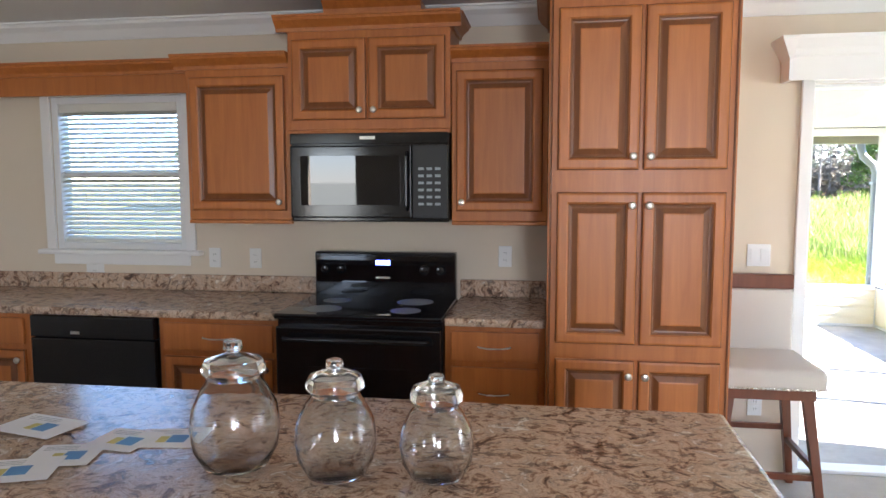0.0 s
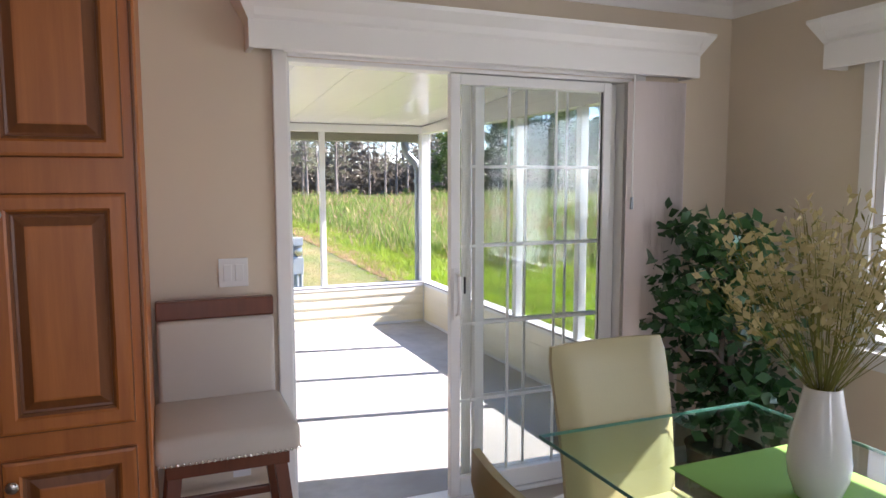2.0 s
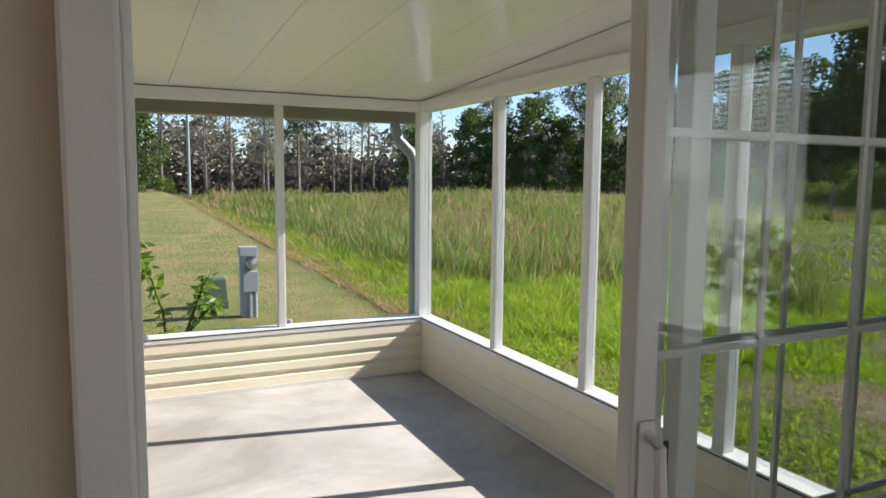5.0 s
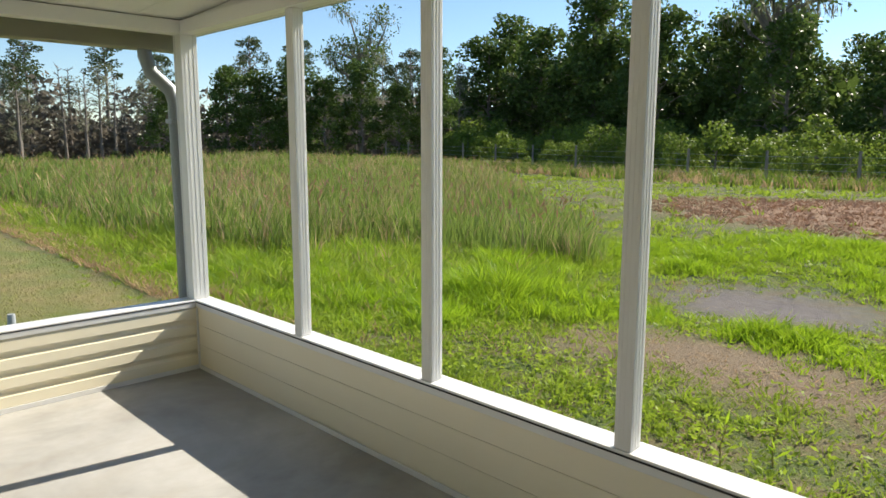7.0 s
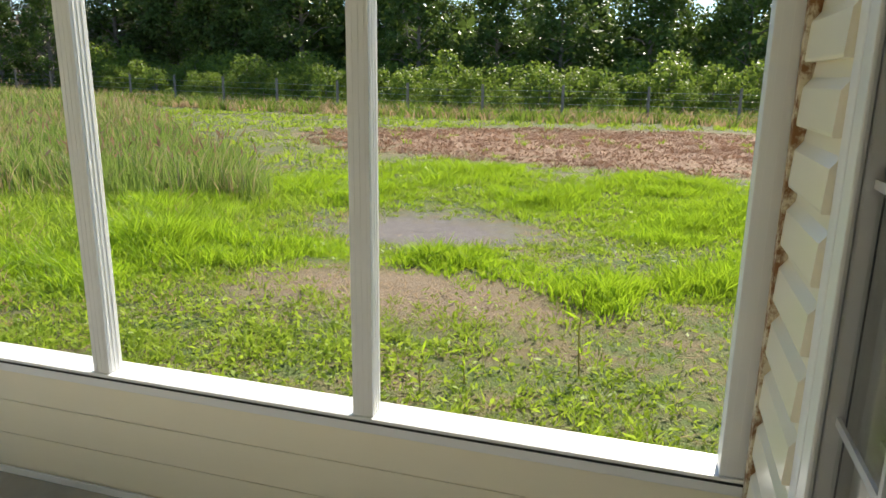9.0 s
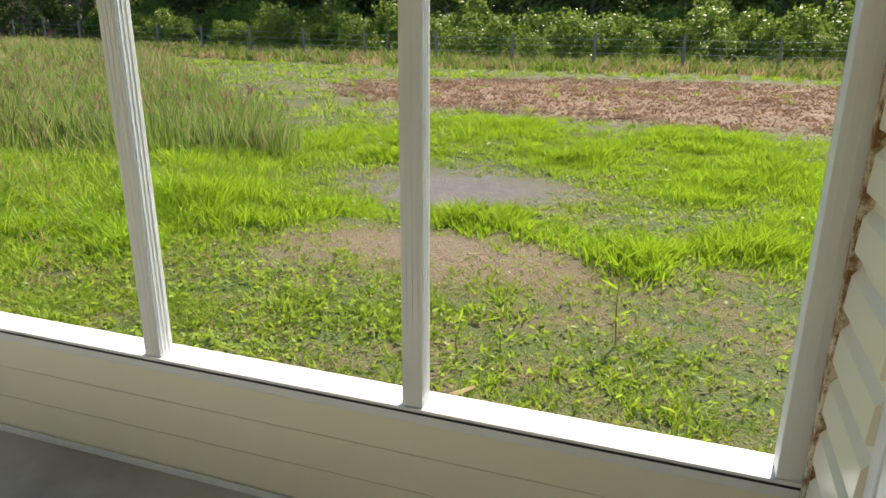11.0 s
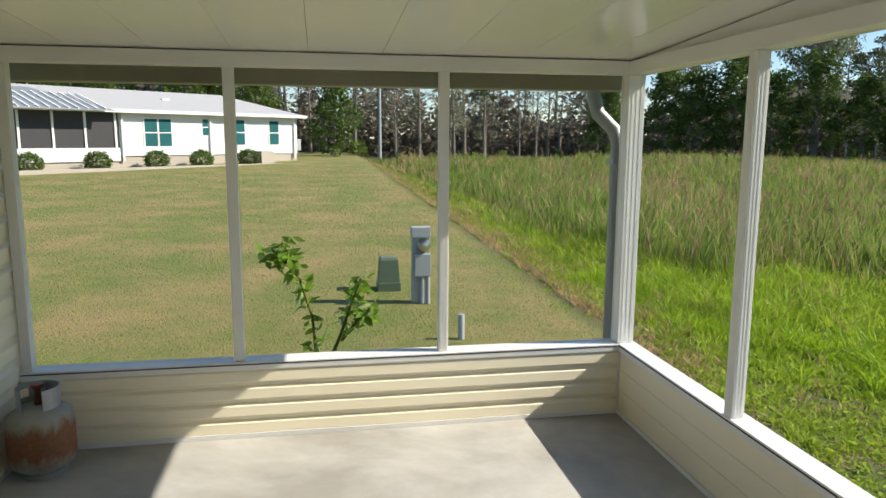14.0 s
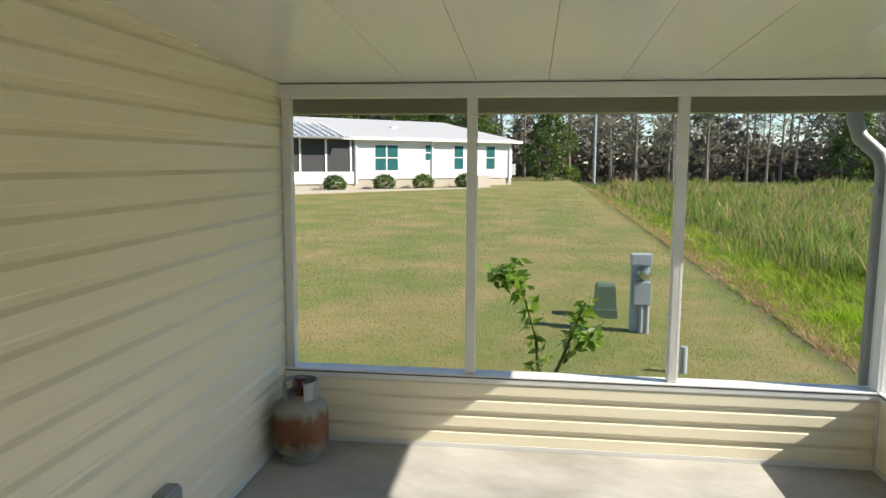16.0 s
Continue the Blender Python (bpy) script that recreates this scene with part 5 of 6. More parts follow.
# ---- yard things ----
mx, my = 3.02, 12.6
mz = float(height(mx, my)) - 0.07
met = thing("meter_pedestal", (mx, my, mz), "grey electric meter pedestal standing on the lawn", "electric meter")
box("mast", (mx - 0.11, my - 0.06, mz - 0.05), (mx + 0.11, my + 0.06, mz + 1.0), METERGREY, met, 0.008)
box("cap", (mx - 0.12, my - 0.09, mz + 0.90), (mx + 0.12, my + 0.065, mz + 1.03), METERGREY, met, 0.01)
turned("meter_dial", [(0.085, 0), (0.085, 0.03), (0.07, 0.05), (0.065, 0.10), (0.03, 0.11)], (mx + 0.03, my - 0.06, mz + 0.80), NICKEL, met, 24, "y")
box("breaker_box", (mx - 0.085, my - 0.13, mz + 0.42), (mx + 0.115, my - 0.061, mz + 0.70), METERGREY, met, 0.008)
for dx in (0.01, 0.08):
    pipe("conduit", [(mx + dx, my - 0.095, mz - 0.05), (mx + dx, my - 0.095, mz + 0.42)], 0.028, METERGREY, met, 10)
ub = thing("utility_box", (mx - 0.33, my + 0.75, mz), "green plastic cable utility box on the lawn", "utility box")
bm = bmesh.new()
vs = [[bm.verts.new((mx - 0.33 + sx * w, my + 0.75 + sy * w, mz + z)) for sx, sy in ((-1, -1), (1, -1), (1, 1), (-1, 1))] for w, z in ((0.14, 0.20), (0.12, 0.50), (0.10, 0.53))]
for p, q in zip(vs, vs[1:]):
    for k in range(4):
        bm.faces.new((p[k], p[(k + 1) % 4], q[(k + 1) % 4], q[k]))
bm.faces.new(vs[0]), bm.faces.new(vs[-1])
part("cover", bm, BOXGREEN, ub)
box("base", (mx - 0.485, my + 0.595, mz - 0.05), (mx - 0.175, my + 0.905, mz + 0.20), BOXGREEN, ub, 0.01)
pz = float(height(3.22, 11.0))
tagged(turned("standpipe", [(0.035, -0.05), (0.035, 0.25), (0.03, 0.27), (0.02, 0.27)], (3.22, 11.0, pz), METERGREY, None, 16), "short grey pipe stub standing in the lawn", "pipe")

# citrus sapling outside the end screen
cx0, cy0 = 1.78, 8.75
cz0 = float(height(cx0, cy0))
cit = thing("citrus_sapling", (cx0, cy0, cz0), "young citrus sapling with bright leaves", "sapling")
bm = bmesh.new()
axes = [((0, 0, 0), (-0.02, 0, 0.6), (-0.05, 0.02, 1.0), (-0.13, 0, 1.3), (-0.22, 0.0, 1.55)), ((0, 0, 0.5), (0.14, 0.05, 0.85), (0.22, 0.02, 1.1), (0.28, 0, 1.28)), ((-0.13, 0, 1.3), (-0.22, 0.02, 1.42), (-0.30, 0.05, 1.46)), ((0.14, 0.05, 0.8), (0.26, 0.05, 0.95), (0.34, 0.05, 1.04))]
pts = []
for ax in axes:
    tube(bm, [(cx0 + x, cy0 + y, cz0 + z * 0.92) for x, y, z in ax], [0.014 - 0.002 * i for i in range(len(ax))], 6)
    A = np.array(ax) * np.array((1, 1, 0.92))
    for s, e in zip(A[1:], A[2:]):
        k = rng.uniform(0, 1, 26)[:, None]
        pts.append(s + (e - s) * k + rng.normal(0, 0.02, (26, 3)))
    pts.append(A[-1] + rng.normal(0, 0.03, (14, 3)))
part("stem", bm, STEM, cit, "", True)
v, f = leaves(np.concatenate(pts), 0.105, 0.40, 0.25)
mesh_object("foliage", v, f, CITRUS, cit)

# ---- neighbour's house ----
HM = Matrix.Translation((0.48, 48.2, 0.28)) @ Matrix.Rotation(radians(40.6), 4, "Z")
hs = thing("neighbour_house", (0, 0, 0), "white single-storey manufactured house with grey roof", "house")
hs.matrix_basis = HM
box("skirting", (-22, 0.05, -0.6), (0, 8, 0.45), SKIRT, hs, 0)
hw = box("wall", (-11.0, 0, 0.45), (0, 8, 2.62), HOUSEWHITE, hs, 0)
box("wall", (-22, 3.2, 0.45), (-11.001, 8, 2.62), HOUSEWHITE, hs, 0)
for i in range(13):
    box("siding_line", (-11.0, -0.012, 0.45 + i * 0.165), (0, -0.001, 0.60 + i * 0.165), HOUSEWHITE, hw, 0.004)
bm = bmesh.new()
R = [(-22.5, -0.45, 2.68), (0.45, -0.45, 2.68), (0.45, 8.45, 2.68), (-22.5, 8.45, 2.68), (-22.5, 4, 3.95), (-2.6, 4, 3.95)]
V = [bm.verts.new(p) for p in R]
for q in ((0, 1, 5, 4), (1, 2, 5), (2, 3, 4, 5), (3, 0, 4), (0, 1, 2, 3)):
    bm.faces.new([V[k] for k in q])
rf = part("roof", bm, ROOFMETAL, hs, "pale grey shingle hip roof")
box("fascia", (-22.5, -0.47, 2.56), (0.47, -0.42, 2.72), WHITE, hs, 0.005)
box("fascia", (0.42, -0.42, 2.56), (0.47, 8.4, 2.72), WHITE, hs, 0.005)
box("roof_vent", (-7.6, 1.9, 3.36), (-7.2, 2.2, 3.46), WHITE, rf, 0.01)


def far_window(x0, x1, z0, z1):
    w = box("window", (x0 - 0.08, -0.04, z0 - 0.08), (x1 + 0.08, -0.013, z1 + 0.08), WHITE, hs, 0.005)
    zm = (z0 + z1) / 2
    box("pane", (x0, -0.048, z0), (x1, -0.041, zm - 0.03), TEALGLASS, w, 0)
    box("pane", (x0, -0.048, zm + 0.03), (x1, -0.041, z1), TEALGLASS, w, 0)


for x0, x1, z0, z1 in ((-2.05, -1.4, 0.98, 2.35), (-4.42, -3.78, 0.98, 2.35), (-8.95, -8.28, 0.92, 2.3), (-9.72, -9.05, 0.92, 2.3), (-6.45, -6.1, 1.5, 2.35)):
    far_window(x0, x1, z0, z1)
for x in (-0.25, -6.0, -10.9):
    box("downspout", (x - 0.05, -0.12, 0.2), (x + 0.05, -0.02, 2.6), WHITE, hs, 0.01)
box("porch_screen", (-20, 0.02, 0.85), (-11.05, 0.05, 2.56), FARSCREEN, hs, 0, "dark porch screens")
box("porch_knee", (-20, -0.02, 0.2), (-11.02, 0.019, 0.85), HOUSEWHITE, hs, 0)
for i in range(7):
    x = -11.2 - i * 1.45
    box("porch_post", (x - 0.05, -0.04, 0.85), (x + 0.05, 0.018, 2.56), WHITE, hs, 0)
bm = bmesh.new()
pr = [(-21, -0.9, 2.60), (-11.6, -0.9, 2.60), (-13.8, 3.2, 3.72), (-21, 3.2, 3.72)]
V = [bm.verts.new(p) for p in pr] + [bm.verts.new((p[0], p[1], p[2] + 0.05)) for p in pr]
for q in ((0, 1, 2, 3), (4, 5, 6, 7), (0, 1, 5, 4), (1, 2, 6, 5), (2, 3, 7, 6), (3, 0, 4, 7)):
    bm.faces.new([V[k] for k in q])
pr_ = part("porch_roof", bm, GREYMETAL, hs, "ribbed metal porch roof")
for i in range(22):
    x = -20.8 + i * 0.42
    pipe("rib", [(x, -0.9, 2.67), (x, 2.2, 3.52)], 0.05, WHITE, pr_, 4)
box("ac_unit", (-3.6, -1.3, -0.1), (-2.7, -0.5, 0.62), SKIRT, hs, 0.02)
box("electric_box", (0.5, 0.6, 0.6), (0.8, 1.0, 1.3), METERGREY, hs, 0.02)
box("walkway", (-22, -2.2, -0.32), (-1, -1.5, -0.06), SKIRT, hs, 0)


def blob_leaves(c, r, n, size, squash=1.0, lump=0.0):
    p = rng.normal(size=(n, 3))
    p /= np.linalg.norm(p, axis=1, keepdims=True)
    p *= (rng.uniform(0.45, 1.0, n) ** 0.5)[:, None] * r
    p[:, 2] *= squash
    return np.asarray(c) + p, size


proto = thing("round_shrub", (0, 0, 0), "clipped round green shrub before the white house", "shrub", "shrubs along the house")
p, s = blob_leaves((0, 0, 0.5), 0.62, 1500, 0.11, 0.85)
v, f = leaves(p, s, 0.6)
mesh_object("foliage", v, f, LEAF, proto)
pipe("stem", [(0, 0, -0.2), (0, 0, 0.4)], 0.05, BARK, proto)
for i, x in enumerate((-4.3, -7.2, -9.7, -12.6, -15.6)):
    m = HM @ Matrix.Translation((x, -1.0, -0.25 - 0.012 * i)) @ Matrix.Rotation(i, 4, "Z")
    if i == 0:
        proto.matrix_basis = m
    else:
        copy_thing(proto, m)

# ---- trees ----


def tree_proto(name, label, h, crown_lo, spread, leafm, nclump, per, leaf, seed, lean=0.0, bare=0.0):
    """A tapered trunk with limbs and a crown of leaf clumps at their ends."""
    rnd = random.Random(seed)
    t = thing(name, (0, 0, 0), label, "tree", "trees at the wood's edge")
    bm = bmesh.new()
    r0 = h * 0.016 + 0.05
    trunk = [Vector((lean * z * z / h + rnd.uniform(-0.1, 0.1) * z * 0.06, rnd.uniform(-0.1, 0.1) * z * 0.06, z - 0.4)) for z in (0, h * 0.2, h * 0.4, h * 0.6, h * 0.8, h * 0.97)]
    tube(bm, trunk, [r0, r0 * 0.8, r0 * 0.65, r0 * 0.5, r0 * 0.3, r0 * 0.1], 8)
    ends = []
    for i in range(nclump):
        f_ = crown_lo + (1 - crown_lo) * (i + rnd.random()) / nclump
        z = h * f_
        k = min(4, int(f_ * 5))
        p0 = trunk[k].lerp(trunk[k + 1], f_ * 5 - k)
        an = i * 2.4 + rnd.uniform(-0.5, 0.5)
        rr = spread * (1.05 - 0.75 * ((f_ - crown_lo) / (1 - crown_lo)) ** 1.7) * rnd.uniform(0.35, 1.0)
        e = p0 + Vector((math.cos(an) * rr, math.sin(an) * rr, rr * rnd.uniform(0.0, 0.55)))
        m = p0.lerp(e, 0.5) + Vector((0, 0, rr * 0.12))
        tube(bm, [p0, m, e], [r0 * 0.28, r0 * 0.17, r0 * 0.05], 5)
        if bare:
            for q in range(3):
                e2 = m + Vector((rnd.uniform(-1, 1), rnd.uniform(-1, 1), rnd.uniform(0.1, 1))) * rr * 0.55
                tube(bm, [m, e2], [r0 * 0.10, r0 * 0.03], 4)
        ends.append((e, rr))
    part("trunk", bm, BARK, t, "", True)
    if per:
        P = []
        for e, rr in ends:
            q = rng.normal(size=(per, 3))
            q /= np.linalg.norm(q, axis=1, keepdims=True)
            q *= (rng.uniform(0.3, 1, per) ** 0.4)[:, None] * (0.21 * spread + 0.22) * rnd.uniform(0.75, 1.25)
            q[:, 2] *= 0.75
            P.append(np.array(e) + q)
        v, f = leaves(np.concatenate(P), leaf, 0.62, 0.1)
        mesh_object("crown", v, f, leafm, t)
    return t


protos = {
    "oak": tree_proto("oak_tree", "broad dark green oak at the wood's edge", 10.5, 0.06, 3.6, LEAF, 48, 120, 0.36, 1),
    "oak2": tree_proto("oak_tree", "tall dark green oak in the woods", 12.5, 0.10, 3.2, LEAF, 48, 115, 0.36, 2),
    "pine": tree_proto("pine_tree", "tall pine with sparse high crown", 15.0, 0.62, 2.6, PINE, 16, 95, 0.30, 3),
    "bare": tree_proto("bare_tree", "leafless grey tree in the far woods", 11.0, 0.30, 2.0, LEAF, 22, 0, 0.2, 4, 0.03, 1.0),
    "mossy": tree_proto("mossy_tree", "half-bare tree hung with grey moss", 11.5, 0.30, 2.6, MOSS, 22, 45, 0.30, 5, -0.04, 1.0),
    "bush": tree_proto("wild_bush", "light green wild bush along the fence", 2.4, 0.08, 1.5, LEAF_LIGHT, 18, 80, 0.20, 6),
}


def gnarled_proto():
    """A tall old tree with a bare forked trunk, wide crooked limbs and flat clumps hung with moss."""
    rnd = random.Random(23)
    t = thing("gnarled_tree", (0, 0, 0), "tall gnarled tree with flat clumps and hanging moss", "tree", "trees at the wood's edge")
    bm = bmesh.new()
    tube(bm, [(0, 0, -0.4), (0.15, 0, 3), (-0.1, 0.2, 6), (0.2, 0.1, 8.5)], [0.34, 0.28, 0.24, 0.2], 9)
    P, M = [], []
    for i in range(13):
        z0 = 5.0 + 3.5 * rnd.random()
        an = i * 2.4 + rnd.uniform(-0.3, 0.3)
        reach, rise = rnd.uniform(1.6, 4.0), rnd.uniform(0.8, 5.0)
        p = [Vector((0.1, 0.1, z0))]
        for k in (0.35, 0.7, 1.0):
            p.append(Vector((math.cos(an) * reach * k + rnd.uniform(-0.4, 0.4), math.sin(an) * reach * k + rnd.uniform(-0.4, 0.4), z0 + rise * k ** 0.8 + rnd.uniform(-0.3, 0.3))))
        tube(bm, p, [0.17, 0.12, 0.08, 0.03], 6)
        for q in (p[2], p[3], p[3] + Vector((rnd.uniform(-0.9, 0.9), rnd.uniform(-0.9, 0.9), 0.3))):
            c = rng.normal(0, 1, (60, 3)) * np.array((0.62, 0.62, 0.20))
            P.append(np.array(q) + c)
            m = rng.normal(0, 1, (16, 3)) * np.array((0.5, 0.5, 0.1)) - np.array((0, 0, 0.2))
            M.append(np.array(q) + m)
    part("trunk", bm, BARK, t, "", True)
    v, f = leaves(np.concatenate(P), 0.26, 0.6, 0.0)
    mesh_object("crown", v, f, LEAF, t)
    v, f = leaves(np.concatenate(M), 0.7, 0.14, 3.0)
    mesh_object("hanging_moss", v, f, MOSS, t, "grey hanging moss")
    return t


protos["gnarled"] = gnarled_proto()
used = set()


def plant(kind, x, y, s, a):
    ob = protos[kind]
    m = Matrix.Translation((x, y, float(height(x, y)))) @ Matrix.Rotation(a, 4, "Z") @ Matrix.Diagonal((s, s, s * random.uniform(0.9, 1.15), 1))
    if kind not in used:
        used.add(kind)
        ob.matrix_basis = m
    else:
        base_scale = ob.scale.copy()
        c = copy_thing(ob, Matrix.Identity(4))
        c.matrix_basis = m


random.seed(11)
FAR = 1.32    # the wood stands well behind the fence, so its shade stops short of the bushes


def wood_tree(kind, x, y, s):
    plant(kind, 1.8 + (x - 1.8) * FAR, 4 + (y - 4) * FAR, s * FAR, random.uniform(0, 6.28))


# wooded edge beyond the fence, to the east
for row, (x, kinds) in enumerate(((43, ("oak", "oak", "oak2")), (48, ("oak2", "oak", "pine")), (54, ("oak2", "oak", "oak2")))):
    y = -34.0
    while y < 74:
        wood_tree(random.choice(kinds), x + random.uniform(-1.8, 1.8) + max(0, min(y, 46) - 20) * 0.25 - max(0, y - 46) * 0.25, y, random.uniform(0.66, 0.92) * (0.66 if y > 46 else 1.0 if y > 22 else 0.84))
        y += random.uniform(3.4, 5.2)
for x, y, s in ((35.0, 46.5, 0.74), (43, 19.5, 0.9)):
    wood_tree("gnarled", x, y, s)
for k, x, y, s in (("oak", 45, 42.5, 1.0), ("oak", 46, 38.0, 0.9), ("oak2", 45, 32.5, 0.98), ("oak", 44, 28.0, 0.85)):
    wood_tree(k, x, y, s)
for k, an in enumerate((27.5, 30, 32.5, 35, 38, 41, 44)):
    wood_tree("oak" if k % 2 else "oak2", 1.8 + 47 * math.sin(radians(an)), 4 + 47 * math.cos(radians(an)), random.uniform(0.46, 0.62))
y = -26.0
while y < 46:
    plant("bush", 37.0 + random.uniform(-1.5, 2.5) + max(0, y - 20) * 0.2, y, random.uniform(0.4, 0.85), random.uniform(0, 6.28))
    plant("bush", 39.6 + random.uniform(-0.8, 0.8) + max(0, y - 20) * 0.2, y + 0.7, random.uniform(0.6, 1.05), random.uniform(0, 6.28))
    plant("bush", 46 + random.uniform(-2.5, 2.5) + max(0, y - 20) * 0.2, y * 1.15, random.uniform(0.85, 1.3), random.uniform(0, 6.28))
    y += random.uniform(1.4, 2.4)
# far woods to the north: bare trunks, pines, mossy oaks
for row in range(5):
    x = -34.0
    while x < 62:
        yy = 66 + row * 5 + random.uniform(-2, 2) - max(0, x - 25) * 0.35
        kind = random.choice(("bare", "bare", "bare", "mossy", "pine", "mossy") if x > -6 else ("oak", "oak2", "oak", "pine"))
        plant(kind, x, yy, random.uniform(0.5, 0.85), random.uniform(0, 6.28))
        x += random.uniform(2.2, 4.2)
for x, y, k, s in ((3.0, 58, "oak", 0.55), (25, 58, "oak", 0.55), (13, 62, "mossy", 0.7), (-8, 60, "oak2", 0.62), (-14, 58, "oak", 0.7), (-20, 56, "oak2", 0.65), (-3, 62, "oak", 0.7)):
    plant(k, x, y, s, random.uniform(0, 6.28))
for x in np.arange(4, 46, 3.4):
    plant("bush", x + random.uniform(-1, 1), 61 + random.uniform(-1.5, 1.5) - max(0, x - 25) * 0.3, random.uniform(0.25, 0.5), random.uniform(0, 6.28))
# dense undergrowth closing the view under the crowns
n = 26000
ux, uy = rng.uniform(54, 76, n), rng.uniform(-50, 86, n)
ux = ux + np.clip(uy - 25, 0, 34) * 0.25 - np.maximum(0, uy - 59) * 0.25
P = np.stack([ux, uy, height(ux, uy) + rng.uniform(0, 1, n) ** 1.3 * 5.5], 1)
v, f = leaves(P, 0.95, 0.7, 0.1)
tagged(mesh_object("undergrowth", v, f, LEAF), "dark tangled undergrowth beneath the trees", "undergrowth", kind="stuff")
n = 32000
ux = rng.uniform(-40, 66, n)
uy = rng.uniform(72, 90, n) - np.maximum(0, ux - 25) * 0.35
P = np.stack([ux, uy, height(ux, uy) + rng.uniform(0, 1, n) ** 1.3 * (3.0 + 4.5 * (0.5 + 0.5 * np.sin(ux * 0.9 + 1.7 * np.sin(ux * 0.37))))], 1)
v, f = leaves(P, 0.72, 0.6, 0.1)
tagged(mesh_object("far_undergrowth", v, f, THICKET), "grey-brown thicket in the far woods", "undergrowth", kind="stuff")
up = thing("utility_pole", (6.6, 60, 0.3), "tall pale utility pole before the woods", "pole")
pipe("shaft", [(6.6, 60, 0), (6.6, 60, 9.5)], [0.14, 0.10], METERGREY, up, 10)

# fence along the bank and far field
fence = thing("wire_fence", (33, 5, -0.2), "wire fence on weathered wooden posts", "fence")
fy = np.arange(-24, 50, 3.6)
for y in fy:
    x = 33 + max(0, y - 20) * 0.2
    z = float(height(x, y))
    pipe("fence_post", [(x, y, z - 0.2), (x + random.uniform(-0.04, 0.04), y, z + 1.4)], [0.075, 0.06], GREYWOOD, fence, 6)
for k in range(4):
    pipe("wire", [(33 + max(0, y - 20) * 0.2, y, float(height(33, y)) + 0.3 + k * 0.28) for y in fy], 0.008, GREYMETAL, fence, 4)

# ---- grass ----


def field(name, xs, ys, hgt, width, material, label, lean=0.35, seg=3):
    n = len(xs)
    z = height(xs, ys) - 0.02
    a = rng.uniform(0, 2 * np.pi, n)
    l = rng.uniform(0.2, 1.0, n) * lean * hgt
    t = np.linspace(0, 1, seg)
    p = np.stack([xs[:, None] + np.cos(a)[:, None] * l[:, None] * t ** 2, ys[:, None] + np.sin(a)[:, None] * l[:, None] * t ** 2, z[:, None] + hgt[:, None] * t * (1 - 0.15 * t)], -1)
    v, f = strips(p, width, 0.15)
    return tagged(mesh_object(name, v, f, material), label, "grass", kind="stuff")


def density(xs, ys, scale, seed):
    """Smooth patchiness between 0 and 1."""
    r = np.random.default_rng(seed)
    out = np.zeros(len(xs))
    for k in range(6):
        a, ph = r.uniform(0, 6.28), r.uniform(0, 6.28)
        fq = scale * r.uniform(0.6, 2.2)
        out += np.sin((xs * np.cos(a) + ys * np.sin(a)) * fq + ph)
    return 1 / (1 + np.exp(-out * 0.9))


def scatter(n, x0, x1, y0, y1, near=None):
    xs, ys = rng.uniform(x0, x1, n), rng.uniform(y0, y1, n)
    return xs, ys


# lawn, thinning with distance
u = rng.uniform(0, 1, 110000)
ys = 8.1 + 34 * u ** 2.2
xs = rng.uniform(-1, 1, 110000) * (3.5 + (ys - 8) * 0.45) + 1.3 - (ys - 8) * 0.18
ok = (xs < 4.9 + 0.2 * np.sin(ys)) & ((ys > 8.1) | (xs > 3.8))
xs, ys = xs[ok], ys[ok]
field("lawn_grass", xs, ys, rng.uniform(0.025, 0.06, len(xs)), 0.010 + 0.0009 * (ys - 8), GRASS_LAWN, "short mown lawn grass with dry patches", 0.9, 2)

def tufts(name, cx, cy, per, radius, hgt, width, material, label, lean=0.6, seg=3):
    """Grass in bunches: blades rise from each bunch's middle and arch outwards."""
    m = len(cx)
    rep = lambda q: np.repeat(np.broadcast_to(q, m), per)
    n = m * per
    a = rng.uniform(0, 2 * np.pi, n)
    r = np.sqrt(rng.uniform(0, 1, n)) * rep(radius)
    xs, ys = rep(cx) + np.cos(a) * r, rep(cy) + np.sin(a) * r
    h = rep(hgt) * rng.uniform(0.45, 1.1, n)
    a = a + rng.normal(0, 0.6, n)
    l = lean * h * rng.uniform(0.25, 1.1, n)
    t = np.linspace(0, 1, seg)
    z = height(xs, ys) - 0.02
    p = np.stack([xs[:, None] + np.cos(a)[:, None] * l[:, None] * t ** 1.8, ys[:, None] + np.sin(a)[:, None] * l[:, None] * t ** 1.8, z[:, None] + h[:, None] * t * (1 - 0.25 * t)], -1)
    v, f = strips(p, rep(width) * rng.uniform(0.7, 1.3, n), 0.2)
    return tagged(mesh_object(name, v, f, material), label, "grass", kind="stuff")


def in_mud(xs, ys, k=1.0):
    wob = 0.5 * (density(xs, ys, 2.2, 51) - 0.5)
    return ((xs - 10.8) / 1.5) ** 2 + ((ys - 7.2) / 2.2) ** 2 + wob < k


def dry_zone(xs, ys):
    return np.exp(-(((xs - 7.6) / 0.9) ** 2 + ((ys - 5.6) / 3.0) ** 2)) + 1.3 * np.exp(-(((xs - 4.5) / 0.55) ** 2 + ((ys - 5.0) / 3.4) ** 2))


